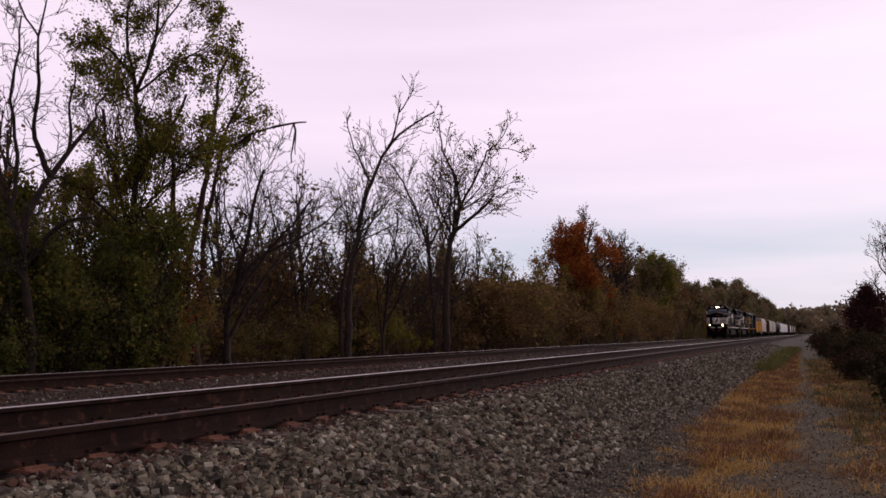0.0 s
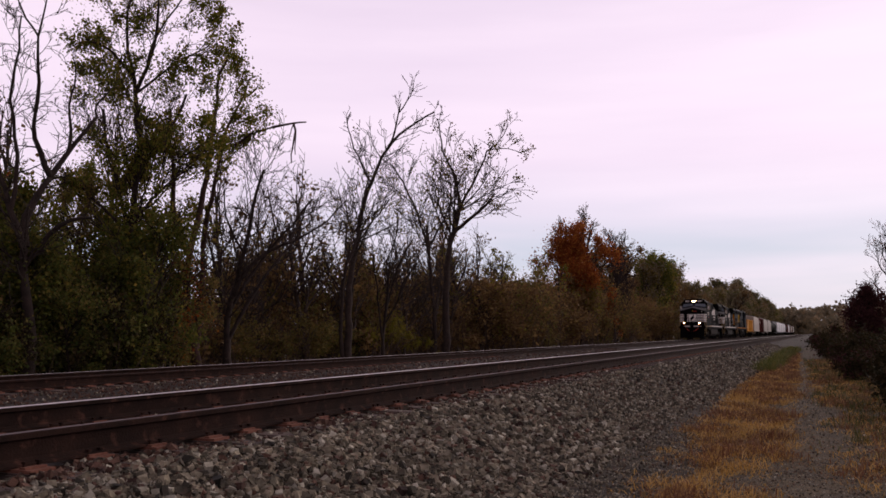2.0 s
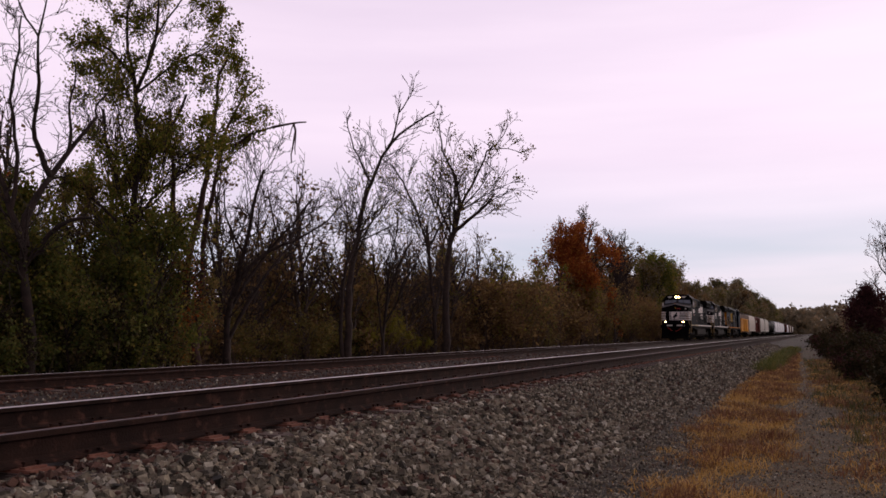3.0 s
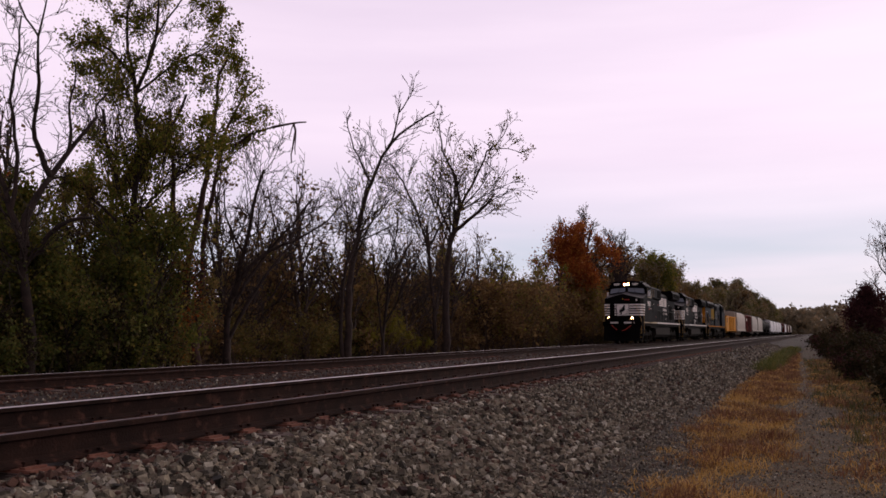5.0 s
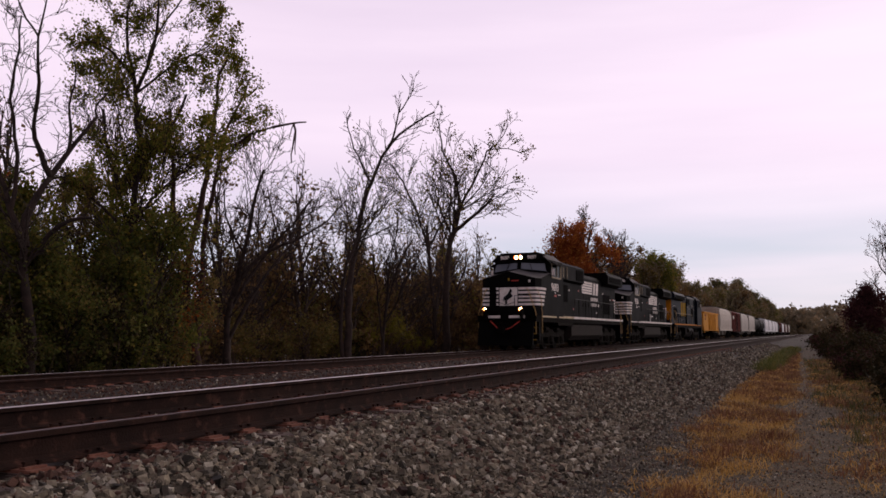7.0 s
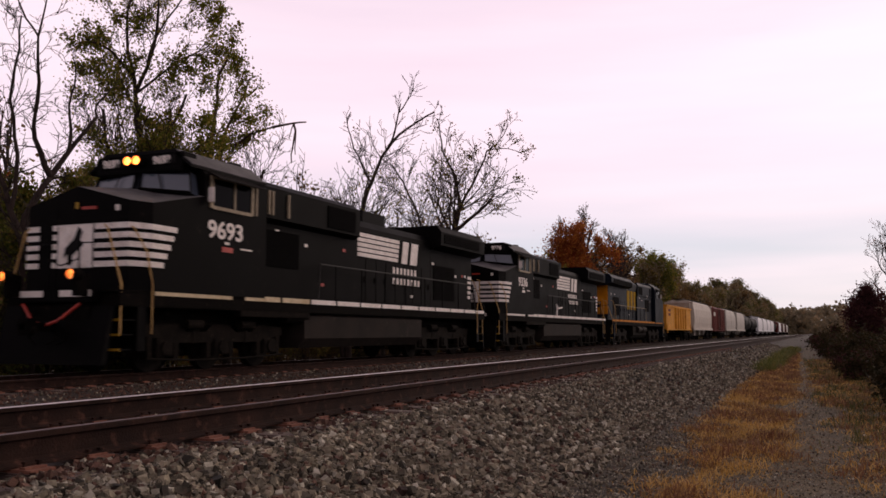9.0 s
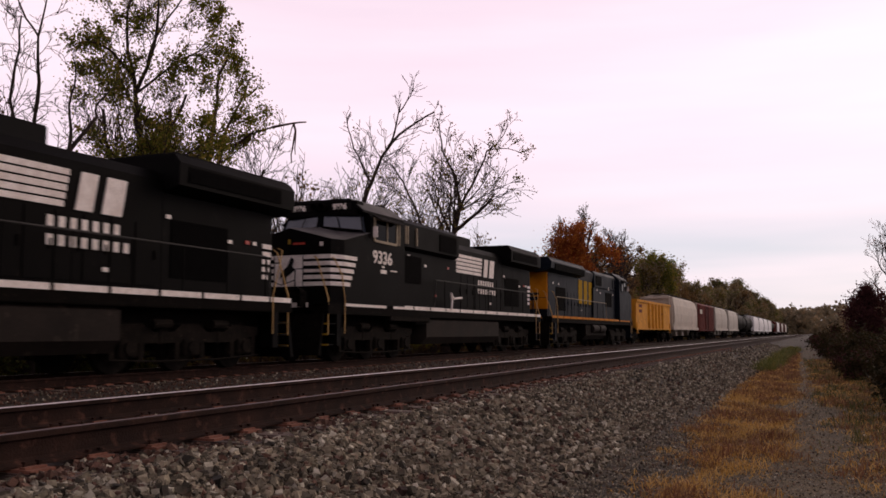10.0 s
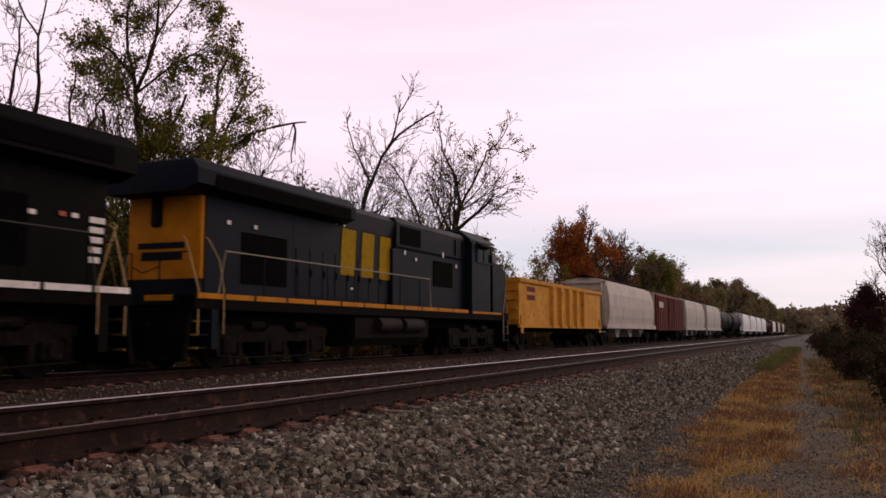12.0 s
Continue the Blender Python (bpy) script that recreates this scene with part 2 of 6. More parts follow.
M = {
    "soil": surf("soil", (0.064, 0.048, 0.027), (0.14, 0.103, 0.055), 2.6, 0.95, bump=1.0, fine=75, fleck=(0.105, 0.088, 0.060), flecks=0.45, grain=0.75),
    # darker than its stones: shade in the gaps between them is coloured in
    "ballast": surf("ballast_bed", (0.028, 0.022, 0.0145), (0.062, 0.050, 0.034), 2.2, 0.95, bump=1.0, fine=42, fleck=(0.10, 0.06, 0.045), flecks=0.28, grain=0.7, stain_shade=True),
    "stone": surf("crushed_granite", (0.058, 0.048, 0.031), (0.225, 0.190, 0.130), 7.0, 0.9, bump=0.3, fine=45, vary=0.85, island=True, fleck=(0.14, 0.085, 0.06), flecks=0.32),
    "stone_pale": surf("pale_ballast_stone", (0.27, 0.240, 0.175), (0.43, 0.39, 0.30), 7.0, 0.9, bump=0.3, fine=45, vary=0.4, island=True),
    # rust stain, with the shade around the train put into the dark tone
    "stone_rust": surf("rust_and_shade_stone", (0.048, 0.023, 0.015), (0.112, 0.060, 0.040), 7.0, 0.9, bump=0.3, fine=45, vary=0.6, island=True),
    "stone_one": surf("crushed_granite_loose", (0.062, 0.050, 0.033), (0.215, 0.180, 0.122), 7.0, 0.9, bump=0.3, fine=45, vary=0.75, fleck=(0.17, 0.115, 0.085), flecks=0.3),
    "rail": surf("rusty_rail_web", (0.015, 0.0075, 0.0055), (0.031, 0.0155, 0.011), 4.0, 0.9, 0.0, bump=0.3, fine=70, fleck=(0.07, 0.032, 0.022), flecks=0.3, gloss=0.1),
    "railtop": surf("polished_rail_head", (0.62, 0.56, 0.55), (0.74, 0.68, 0.67), 3.0, 0.5, 1.0, bump=0.02, fine=80),
    "railtop_dull": surf("worn_rail_head", (0.085, 0.055, 0.048), (0.15, 0.105, 0.095), 3.0, 0.55, 0.6, bump=0.02, fine=80),
    "tie": surf("weathered_tie", (0.055, 0.038, 0.030), (0.12, 0.085, 0.068), 5.0, 0.95, bump=0.6, fine=30, vary=0.3),
    "plate": surf("rusty_tie_plate", (0.13, 0.048, 0.030), (0.20, 0.085, 0.055), 8.0, 0.9, 0.1, bump=0.3, vary=0.25),
    "bark": surf("dark_bark", (0.019, 0.0118, 0.0088), (0.045, 0.028, 0.021), 5.0, 0.95, bump=0.7, fine=24, vary=0.15),
    "brushwood": surf("dark_brushwood", (0.054, 0.034, 0.023), (0.112, 0.072, 0.048), 5.0, 0.95, bump=0.5, fine=24, vary=0.3),
    "bark_grey": surf("grey_bark", (0.034, 0.023, 0.018), (0.068, 0.047, 0.038), 5.0, 0.95, bump=0.7, fine=24, vary=0.15),
    "bark_red": surf("reddish_bark", (0.040, 0.020, 0.015), (0.080, 0.041, 0.031), 5.0, 0.95, bump=0.7, fine=24),
    "leaf_green": leafage("green_leaves", (0.085, 0.104, 0.016), (0.165, 0.168, 0.028), (0.33, 0.22, 0.05), 0.55),
    "leaf_dark": leafage("dark_leaves", (0.062, 0.080, 0.020), (0.120, 0.130, 0.032), (0.20, 0.155, 0.045)),
    "leaf_brown": leafage("brown_leaves", (0.108, 0.063, 0.029), (0.195, 0.113, 0.048), (0.29, 0.180, 0.066)),
    "leaf_rust": leafage("rust_leaves", (0.20, 0.045, 0.014), (0.32, 0.085, 0.020), (0.40, 0.16, 0.03)),
    "leaf_yellow": leafage("yellow_leaves", (0.13, 0.125, 0.018), (0.23, 0.20, 0.026), (0.20, 0.13, 0.028)),
    "leaf_olive": leafage("olive_leaves", (0.104, 0.096, 0.030), (0.188, 0.150, 0.042), (0.26, 0.155, 0.055)),
    "leaf_purple": leafage("purple_leaves", (0.040, 0.014, 0.016), (0.075, 0.025, 0.028), (0.09, 0.04, 0.03)),
    # near-black bramble; its colour also stands for shade in the wood-edge brush
    "leaf_bramble": leafage("bramble_and_shade_leaves", (0.016, 0.015, 0.007), (0.034, 0.028, 0.012), (0.062, 0.040, 0.018), 0.2, 0.04),
    "straw": leafage("matted_straw", (0.16, 0.090, 0.035), (0.29, 0.175, 0.072), (0.40, 0.27, 0.12), 0.2),
    "grass_gold": leafage("dry_golden_grass", (0.33, 0.175, 0.042), (0.56, 0.32, 0.080), (0.68, 0.44, 0.15), 0.35),
    "grass_brown": leafage("dead_brown_grass", (0.13, 0.052, 0.026), (0.21, 0.090, 0.042), (0.28, 0.165, 0.075), 0.3),
    "grass_green": leafage("late_green_grass", (0.055, 0.065, 0.020), (0.10, 0.10, 0.030), (0.18, 0.13, 0.05), 0.25),
    "black": surf("black_locomotive_paint", (0.0020, 0.0017, 0.0016), (0.0040, 0.0033, 0.0031), 1.3, 0.6, bump=0.05, fine=18, fleck=(0.016, 0.012, 0.010), flecks=0.14, gloss=0.03),
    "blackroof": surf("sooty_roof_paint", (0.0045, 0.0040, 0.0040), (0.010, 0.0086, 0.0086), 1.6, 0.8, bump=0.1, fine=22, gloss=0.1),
    "frameblack": surf("grimy_underframe", (0.0024, 0.0018, 0.0015), (0.006, 0.0046, 0.0036), 3.0, 0.9, 0.0, bump=0.4, fine=30, fleck=(0.022, 0.016, 0.012), flecks=0.2, gloss=0.04),
    "dustygrey": surf("dusty_side_frame", (0.004, 0.0030, 0.0023), (0.012, 0.0088, 0.0066), 4.0, 0.9, 0.0, bump=0.4, fine=30, fleck=(0.045, 0.033, 0.024), flecks=0.2, gloss=0.05),
    "tankside": surf("dusty_fuel_tank", (0.012, 0.0090, 0.0072), (0.024, 0.018, 0.0145), 1.2, 0.8, bump=0.1, fine=20, fleck=(0.045, 0.034, 0.026), flecks=0.18, gloss=0.08),
    # dust, with the light on upper faces put into its pale grey
    "dust": surf("dusty_antiglare_lit_deck", (0.07, 0.064, 0.062), (0.13, 0.12, 0.115), 2.0, 0.85, bump=0.1),
    "white": surf("soiled_white_paint", (0.66, 0.57, 0.50), (0.84, 0.76, 0.69), 4.0, 0.55, bump=0.05, fleck=(0.30, 0.24, 0.20), flecks=0.15),
    "cream": surf("yellowed_white_paint", (0.46, 0.34, 0.19), (0.60, 0.48, 0.30), 4.0, 0.6, bump=0.05),
    "yellow": surf("safety_yellow_paint", (0.28, 0.150, 0.008), (0.37, 0.21, 0.015), 5.0, 0.6, bump=0.05, fleck=(0.16, 0.09, 0.04), flecks=0.2),
    "endyellow": surf("golden_hood_end_paint", (0.42, 0.140, 0.006), (0.54, 0.20, 0.010), 2.0, 0.6, bump=0.05, fleck=(0.20, 0.09, 0.02), flecks=0.12, gloss=0.06),
    "gondola": surf("weathered_yellow_car_paint", (0.47, 0.195, 0.018), (0.62, 0.285, 0.036), 1.2, 0.75, bump=0.15, fleck=(0.22, 0.09, 0.03), flecks=0.24, gloss=0.1),
    "navy": surf("dark_blue_locomotive_paint", (0.0042, 0.0060, 0.0098), (0.0075, 0.0102, 0.0155), 1.3, 0.5, bump=0.05, fine=18, fleck=(0.02, 0.02, 0.02), flecks=0.06, gloss=0.04),
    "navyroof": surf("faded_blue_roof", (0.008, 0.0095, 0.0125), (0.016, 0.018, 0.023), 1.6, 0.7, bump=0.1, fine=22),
    "hopper": surf("grey_hopper_paint", (0.37, 0.315, 0.255), (0.50, 0.435, 0.36), 1.0, 0.7, bump=0.08, fleck=(0.30, 0.20, 0.13), flecks=0.2),
    "hopper_tan": surf("cream_hopper_paint", (0.34, 0.305, 0.255), (0.46, 0.42, 0.36), 1.0, 0.7, bump=0.08, fleck=(0.28, 0.19, 0.12), flecks=0.2),
    "boxred": surf("oxide_red_car_paint", (0.088, 0.015, 0.012), (0.145, 0.028, 0.021), 1.4, 0.75, bump=0.1, fleck=(0.07, 0.03, 0.024), flecks=0.2, gloss=0.1),
    "tankblack": surf("black_tank_paint", (0.0045, 0.0040, 0.0040), (0.011, 0.0098, 0.0095), 1.5, 0.7, bump=0.05, fleck=(0.03, 0.025, 0.022), flecks=0.15, gloss=0.06),
    "whitecar": surf("white_car_paint", (0.60, 0.59, 0.58), (0.74, 0.73, 0.71), 1.0, 0.65, bump=0.05, fleck=(0.38, 0.30, 0.24), flecks=0.15),
    "steel": surf("wheel_steel", (0.007, 0.0055, 0.0045), (0.016, 0.013, 0.011), 6.0, 0.85, 0.0, bump=0.1, gloss=0.05),
    "grille": surf("radiator_grille", (0.0018, 0.0016, 0.0016), (0.0036, 0.0032, 0.0031), 6.0, 0.9, bump=0.5, fine=60, gloss=0.02),
    "glass": glass("cab_window_glass", (0.003, 0.003, 0.004), 0.08, 0.02),
    # blue-grey tint puts reflected sky into the glass colour
    "windshield": glass("sky_tinted_windshield", (0.055, 0.066, 0.085), 0.12, 0.7),
    "railyellow": surf("faded_yellow_rail", (0.36, 0.20, 0.06), (0.50, 0.31, 0.11), 6.0, 0.7, bump=0.05),
    "tanframe": surf("tan_window_frame", (0.22, 0.17, 0.11), (0.34, 0.27, 0.18), 6.0, 0.7),
    "redlight": surf("red_reflector", (0.35, 0.03, 0.02), (0.45, 0.05, 0.03), 6.0, 0.4, bump=0),
    "lamp": glow("lit_headlight", (1.0, 0.56, 0.26), 40.0),
    # orange stands for the burning lamp's warm light on its bowl
    "glow_bowl": surf("orange_glow_bowl", (0.62, 0.26, 0.08), (0.75, 0.36, 0.12), 8.0, 0.6, 0.0, bump=0),
    # light along the top rail is put into this paler grey
    "handrail": surf("skylit_handrail", (0.018, 0.016, 0.014), (0.042, 0.037, 0.033), 8.0, 0.7, bump=0),
    "goldmark": surf("gold_marking_paint", (0.27, 0.150, 0.004), (0.36, 0.21, 0.007), 5.0, 0.7, bump=0.05, fleck=(0.14, 0.08, 0.01), flecks=0.2, gloss=0.03),
    # paler, greyer leaves: distance haze is mixed into their colour
    "haze_leaf": leafage("haze_paled_leaves", (0.165, 0.145, 0.098), (0.235, 0.185, 0.115), (0.31, 0.22, 0.125), 0.4),
}


# ---- mesh helpers ----
def part(name, bm, material, parent, label=""):
    me = bpy.data.meshes.new(name)
    bmesh.ops.recalc_face_normals(bm, faces=bm.faces[:])
    bm.to_mesh(me)
    bm.free()
    me.materials.append(M[material])
    ob = new(name, me)
    ob.parent = parent
    if label:
        ob["label"] = label
    return ob


def raw(name, verts, faces, material, parent=None, smooth=False):
    me = bpy.data.meshes.new(name)
    me.from_pydata(verts, [], faces)
    if smooth:
        me.polygons.foreach_set("use_smooth", [True] * len(me.polygons))
    me.materials.append(M[material])
    me.update()
    ob = new(name, me)
    ob.parent = parent
    return ob


def box(bm, x0, x1, y0, y1, z0, z1, bev=0.0):
    vs = [bm.verts.new((x, y, z)) for z in (z0, z1) for y in (y0, y1) for x in (x0, x1)]
    fs = [bm.faces.new([vs[i] for i in q]) for q in ((0, 2, 3, 1), (4, 5, 7, 6), (0, 1, 5, 4), (2, 6, 7, 3), (0, 4, 6, 2), (1, 3, 7, 5))]
    if bev:
        es = list({e for f in fs for e in f.edges})
        bmesh.ops.bevel(bm, geom=es, offset=bev, segments=2, affect="EDGES")
    return bm


def prism(bm, pts, axis, a0, a1):
    """A profile pulled along an axis; pts are the two other coordinates, in x, y, z order."""
    def at(p, a):
        return {"x": (a, p[0], p[1]), "y": (p[0], a, p[1]), "z": (p[0], p[1], a)}[axis]
    r0 = [bm.verts.new(at(p, a0)) for p in pts]
    r1 = [bm.verts.new(at(p, a1)) for p in pts]
    n = len(pts)
    bm.faces.new(r0)
    bm.faces.new(r1[::-1])
    for i in range(n):
        bm.faces.new((r0[i], r0[(i + 1) % n], r1[(i + 1) % n], r1[i]))
    return bm


def cyl(bm, axis, c, r, a0, a1, n=16, r1=None):
    r1 = r if r1 is None else r1
    rings = []
    for a, rr in ((a0, r), (a1, r1)):
        ring = []
        for i in range(n):
            u, v = rr * math.cos(2 * math.pi * i / n), rr * math.sin(2 * math.pi * i / n)
            p = {"x": (a, c[0] + u, c[1] + v), "y": (c[0] + u, a, c[1] + v), "z": (c[0] + u, c[1] + v, a)}[axis]
            ring.append(bm.verts.new(p))
        rings.append(ring)
    bm.faces.new(rings[0])
    bm.faces.new(rings[1][::-1])
    for i in range(n):
        bm.faces.new((rings[0][i], rings[0][(i + 1) % n], rings[1][(i + 1) % n], rings[1][i]))
    return bm


def tube_data(V, F, pts, rad, n):
    """Adds a tapered tube along pts to the lists V and F."""
    base = len(V)
    side = None
    for i, p in enumerate(pts):
        q = pts[min(i + 1, len(pts) - 1)] - pts[max(i - 1, 0)]
        q = q / (np.linalg.norm(q) + 1e-9)
        if side is None:
            ref = np.array((0.0, 0.0, 1.0)) if abs(q[2]) < 0.8 else np.array((1.0, 0.0, 0.0))
            side = np.cross(q, ref)
        side = side - q * (side @ q)
        side = side / (np.linalg.norm(side) + 1e-9)
        other = np.cross(q, side)
        for k in range(n):
            a = 2 * math.pi * k / n
            V.append(tuple(p + rad[i] * (math.cos(a) * side + math.sin(a) * other)))
    for i in range(len(pts) - 1):
        for k in range(n):
            a, b = base + i * n + k, base + i * n + (k + 1) % n
            F.append((a, b, b + n, a + n))
    F.append(tuple(base + (len(pts) - 1) * n + k for k in range(n)))


def pipe(bm, pts, r, n=6):
    V, F = [], []
    tube_data(V, F, [np.array(p, float) for p in pts], [r] * len(pts), n)
    vs = [bm.verts.new(v) for v in V]
    for f in F:
        bm.faces.new([vs[i] for i in f])
    return bm


def thing(name, m, label, category, group=""):
    ob = new(name)
    ob.matrix_world = m
    return tagged(ob, label, category, group)


B = bmesh.new
# ---- ground, ballast and tracks ----
NEAR_X, NEAR_TOP = -4.95, 0.738      # centre line and rail height of the near track
FAR_X, FAR_TOP = -14.00, 0.460       # the track that the train runs on
GAUGE = 1.505                        # between the middles of the rail heads
BED = ((-18.7, -0.55), (-17.2, -0.28), (-16.0, 0.15), (-15.4, 0.227), (-12.5, 0.227), (-11.8, 0.18), (-8.4, 0.19), (-7.0, 0.44), (-6.4, 0.51),
       (-3.5, 0.51), (-3.2, 0.45), (-2.3, 0.16), (-1.75, 0.045), (-1.2, 0.012), (-0.9, -0.08))


def bed_z(x):
    for (x0, z0), (x1, z1) in zip(BED, BED[1:]):
        if x0 <= x <= x1:
            return z0 + (z1 - z0) * (x - x0) / (x1 - x0)
    return -0.6


def bed_top(x, y):
    return bed_z(x) + 0.025 * noise.noise((x * 3, y * 3, 0)) + 0.02 * noise.noise((x * 0.8, y * 0.8, 5))


def ground_z(x, y):
    z = 0.0
    if x < -1.5:
        z = -0.10 - 0.45 * min(1.0, (-1.5 - x) / 8)
    z += 0.05 * noise.noise((x * 0.6, y * 0.4, 3.0))
    if x > 1.2:
        z += 0.10 * min(x - 1.2, 6.0) * 0.5
    if y > 350:  # the land rises gently to wooded hills far along the line
        z += 0.018 * (y - 350) * (1.0 if x > 0 else max(0.0, 1 + x / 200)) if x > 12 else 0.0
    return z


def spaced(a, b, first, grow):
    out, step = [a], first
    while out[-1] < b:
        out.append(min(b, out[-1] + step))
        step *= grow
    return out


def build_ground():
    xs = sorted({-v for v in spaced(1.4, 1500, 0.5, 1.28)} | set(np.round(np.arange(-1.4, 1.5, 0.2), 2)) | set(spaced(1.6, 1500, 0.4, 1.28)))
    ys = [-v for v in spaced(4, 400, 2, 1.6)][::-1] + spaced(-3.9, 40, 0.4, 1.0) + spaced(41, 3500, 1.5, 1.12)
    V = [(x, y, ground_z(x, y)) for y in ys for x in xs]
    n = len(xs)
    F = [(j * n + i, j * n + i + 1, (j + 1) * n + i + 1, (j + 1) * n + i) for j in range(len(ys) - 1) for i in range(n - 1)]
    ob = raw("ground", V, F, "soil", smooth=True)
    tagged(ob, "brown earth with sparse gravel beside the railway", "ground", kind="structure")
    # ballast bed under both tracks
    xs = sorted({round(x, 3) for x, z in BED} | set(np.round(np.arange(-8.2, -0.9, 0.2), 3)) | set(np.round(np.arange(-18.5, -8.4, 0.6), 3)))
    ys = spaced(-12, 45, 0.25, 1.0) + spaced(45.5, 900, 1.0, 1.1)
    V = [(x, y, bed_top(x, y)) for y in ys for x in xs]
    n = len(xs)
    F = [(j * n + i, j * n + i + 1, (j + 1) * n + i + 1, (j + 1) * n + i) for j in range(len(ys) - 1) for i in range(n - 1)]
    bed = raw("ballast_bed", V, F, "ballast", smooth=True)
    return tagged(bed, "grey crushed-stone ballast bed under two railway tracks", "ballast", kind="structure")


bed = build_ground()


def rail_profile():
    """Half of a flat-bottomed rail, head to foot, mirrored."""
    half = [(0.0, 0.0), (0.029, -0.0012), (0.0335, -0.0045), (0.0365, -0.009), (0.037, -0.036), (0.012, -0.050), (0.0085, -0.09), (0.010, -0.145), (0.030, -0.160), (0.076, -0.172), (0.076, -0.186)]
    return half + [(-x, z) for x, z in half[:0:-1]]


def build_rail(x, top, polished, label):
    pts = rail_profile()
    ys = spaced(-14, 60, 1.5, 1.0) + spaced(62, 900, 3, 1.12)
    V, F = [], []
    n = len(pts)
    for y in ys:
        wob = 0.004 * noise.noise((x, y * 0.22, 1.0))
        V += [(x + px + wob, y, top + pz + wob * 0.6) for px, pz in pts]
    for j in range(len(ys) - 1):
        for i in range(n):
            F.append((j * n + i, j * n + (i + 1) % n, (j + 1) * n + (i + 1) % n, (j + 1) * n + i))
    ob = raw("rail", V, F, "rail")
    ob.data.materials.append(M[polished])
    for k, p in enumerate(ob.data.polygons):
        if k % n in ((0, 1, n - 2, n - 1) if polished == "railtop" else (0, n - 1)):
            p.material_index = 1
    return tagged(ob, label, "rail", "rails of the two tracks", "structure")


for cx, top, kinds in ((NEAR_X, NEAR_TOP, ("railtop", "railtop_dull")), (FAR_X, FAR_TOP, ("railtop", "railtop_dull"))):
    for side, kind in ((-1, kinds[0]), (1, kinds[1])):
        build_rail(cx + side * GAUGE / 2, top, kind, "rusty steel rail with a bright worn head" if kind == "railtop" else "rusty steel rail with a dull brown head")


def build_ties():
    rng = random.Random(4)
    bm = box(B(), -1.3, 1.3, -0.115, 0.115, -0.17, 0.0, 0.012)
    me = bpy.data.meshes.new("tie")
    bm.to_mesh(me)
    bm.free()
    me.materials.append(M["tie"])
    bp = box(B(), -0.18, 0.18, -0.09, 0.09, 0.0, 0.018)
    for sx in (-0.105, 0.105):
        box(bp, sx - 0.022, sx + 0.022, -0.075, 0.075, 0.018, 0.030)
    plate = bpy.data.meshes.new("tie_plate")
    bp.to_mesh(plate)
    bp.free()
    plate.materials.append(M["plate"])
    bs = B()
    for sx in (-0.088, 0.088):
        for sy in (-0.045, 0.05):
            box(bs, sx - 0.008, sx + 0.008, sy - 0.008, sy + 0.008, 0.0, 0.040)
            box(bs, sx - 0.014, sx + 0.014, sy - 0.012, sy + 0.012, 0.034, 0.046)
    spike = bpy.data.meshes.new("spikes")
    bs.to_mesh(spike)
    bs.free()
    spike.materials.append(M["rail"])
    for cx, top, y0, count in ((NEAR_X, NEAR_TOP, -12.66, 112), (FAR_X, FAR_TOP, -12.55, 95)):
        for i in range(count):
            tie = new("tie", me)
            tie.location = (cx + rng.uniform(-0.04, 0.04), y0 + i * 0.53 + rng.uniform(-0.02, 0.02), top - 0.206)
            tie.rotation_euler = (0, 0, rng.uniform(-0.012, 0.012))
            tagged(tie, "weathered brown wooden railway tie in the ballast", "railway tie", "ties under the rails", "structure")
            for s in (-1, 1):
                pl = new("tie_plate", plate)
                pl.parent, pl.location = tie, (s * GAUGE / 2, 0, 0)
                if cx == NEAR_X and 20 < i < 67:
                    sp = new("spikes", spike)
                    sp.parent, sp.location = pl, (0, 0, 0.012)
    # ties far along the line, too small to tell apart
    V, F = [], []
    for cx, top, y0, y1 in ((NEAR_X, NEAR_TOP, 46.7, 260), (FAR_X, FAR_TOP, 37.8, 200)):
        y = y0
        while y < y1:
            b = len(V)
            V += [(cx + sx * 1.3, y + sy * 0.115, top - 0.206 + sz) for sz in (-0.17, 0) for sy in (-1, 1) for sx in (-1, 1)]
            F += [tuple(b + i for i in q) for q in ((4, 5, 7, 6), (0, 1, 5, 4), (2, 6, 7, 3), (0, 4, 6, 2), (1, 3, 7, 5))]
            y += 0.53
    tagged(raw("far_ties", V, F, "tie"), "row of wooden railway ties far along the line", "railway ties", kind="stuff")


build_ties()
# ---- train ----
SPEED = 13.9           # metres a second, towards the camera's side, for the turning of the wheels
# seconds and the place of the leading coupler
RUN = ((0.0, 136.6), (3.0, 95.3), (6.0, 54.0), (7.0, 40.2), (8.0, 26.4), (9.0, 12.52), (10.0, -1.80), (11.0, -15.93), (12.0, -29.92))
LOCO_LEN = 22.3
LIFT, SQUAT = 0.083, 0.974   # how the bodies ride above the rail, and how much lower than drawn they are
MOVING = []            # (thing, distance behind the leading coupler, turned round)
SPINNING = []          # wheelsets with their place in the truck and radius


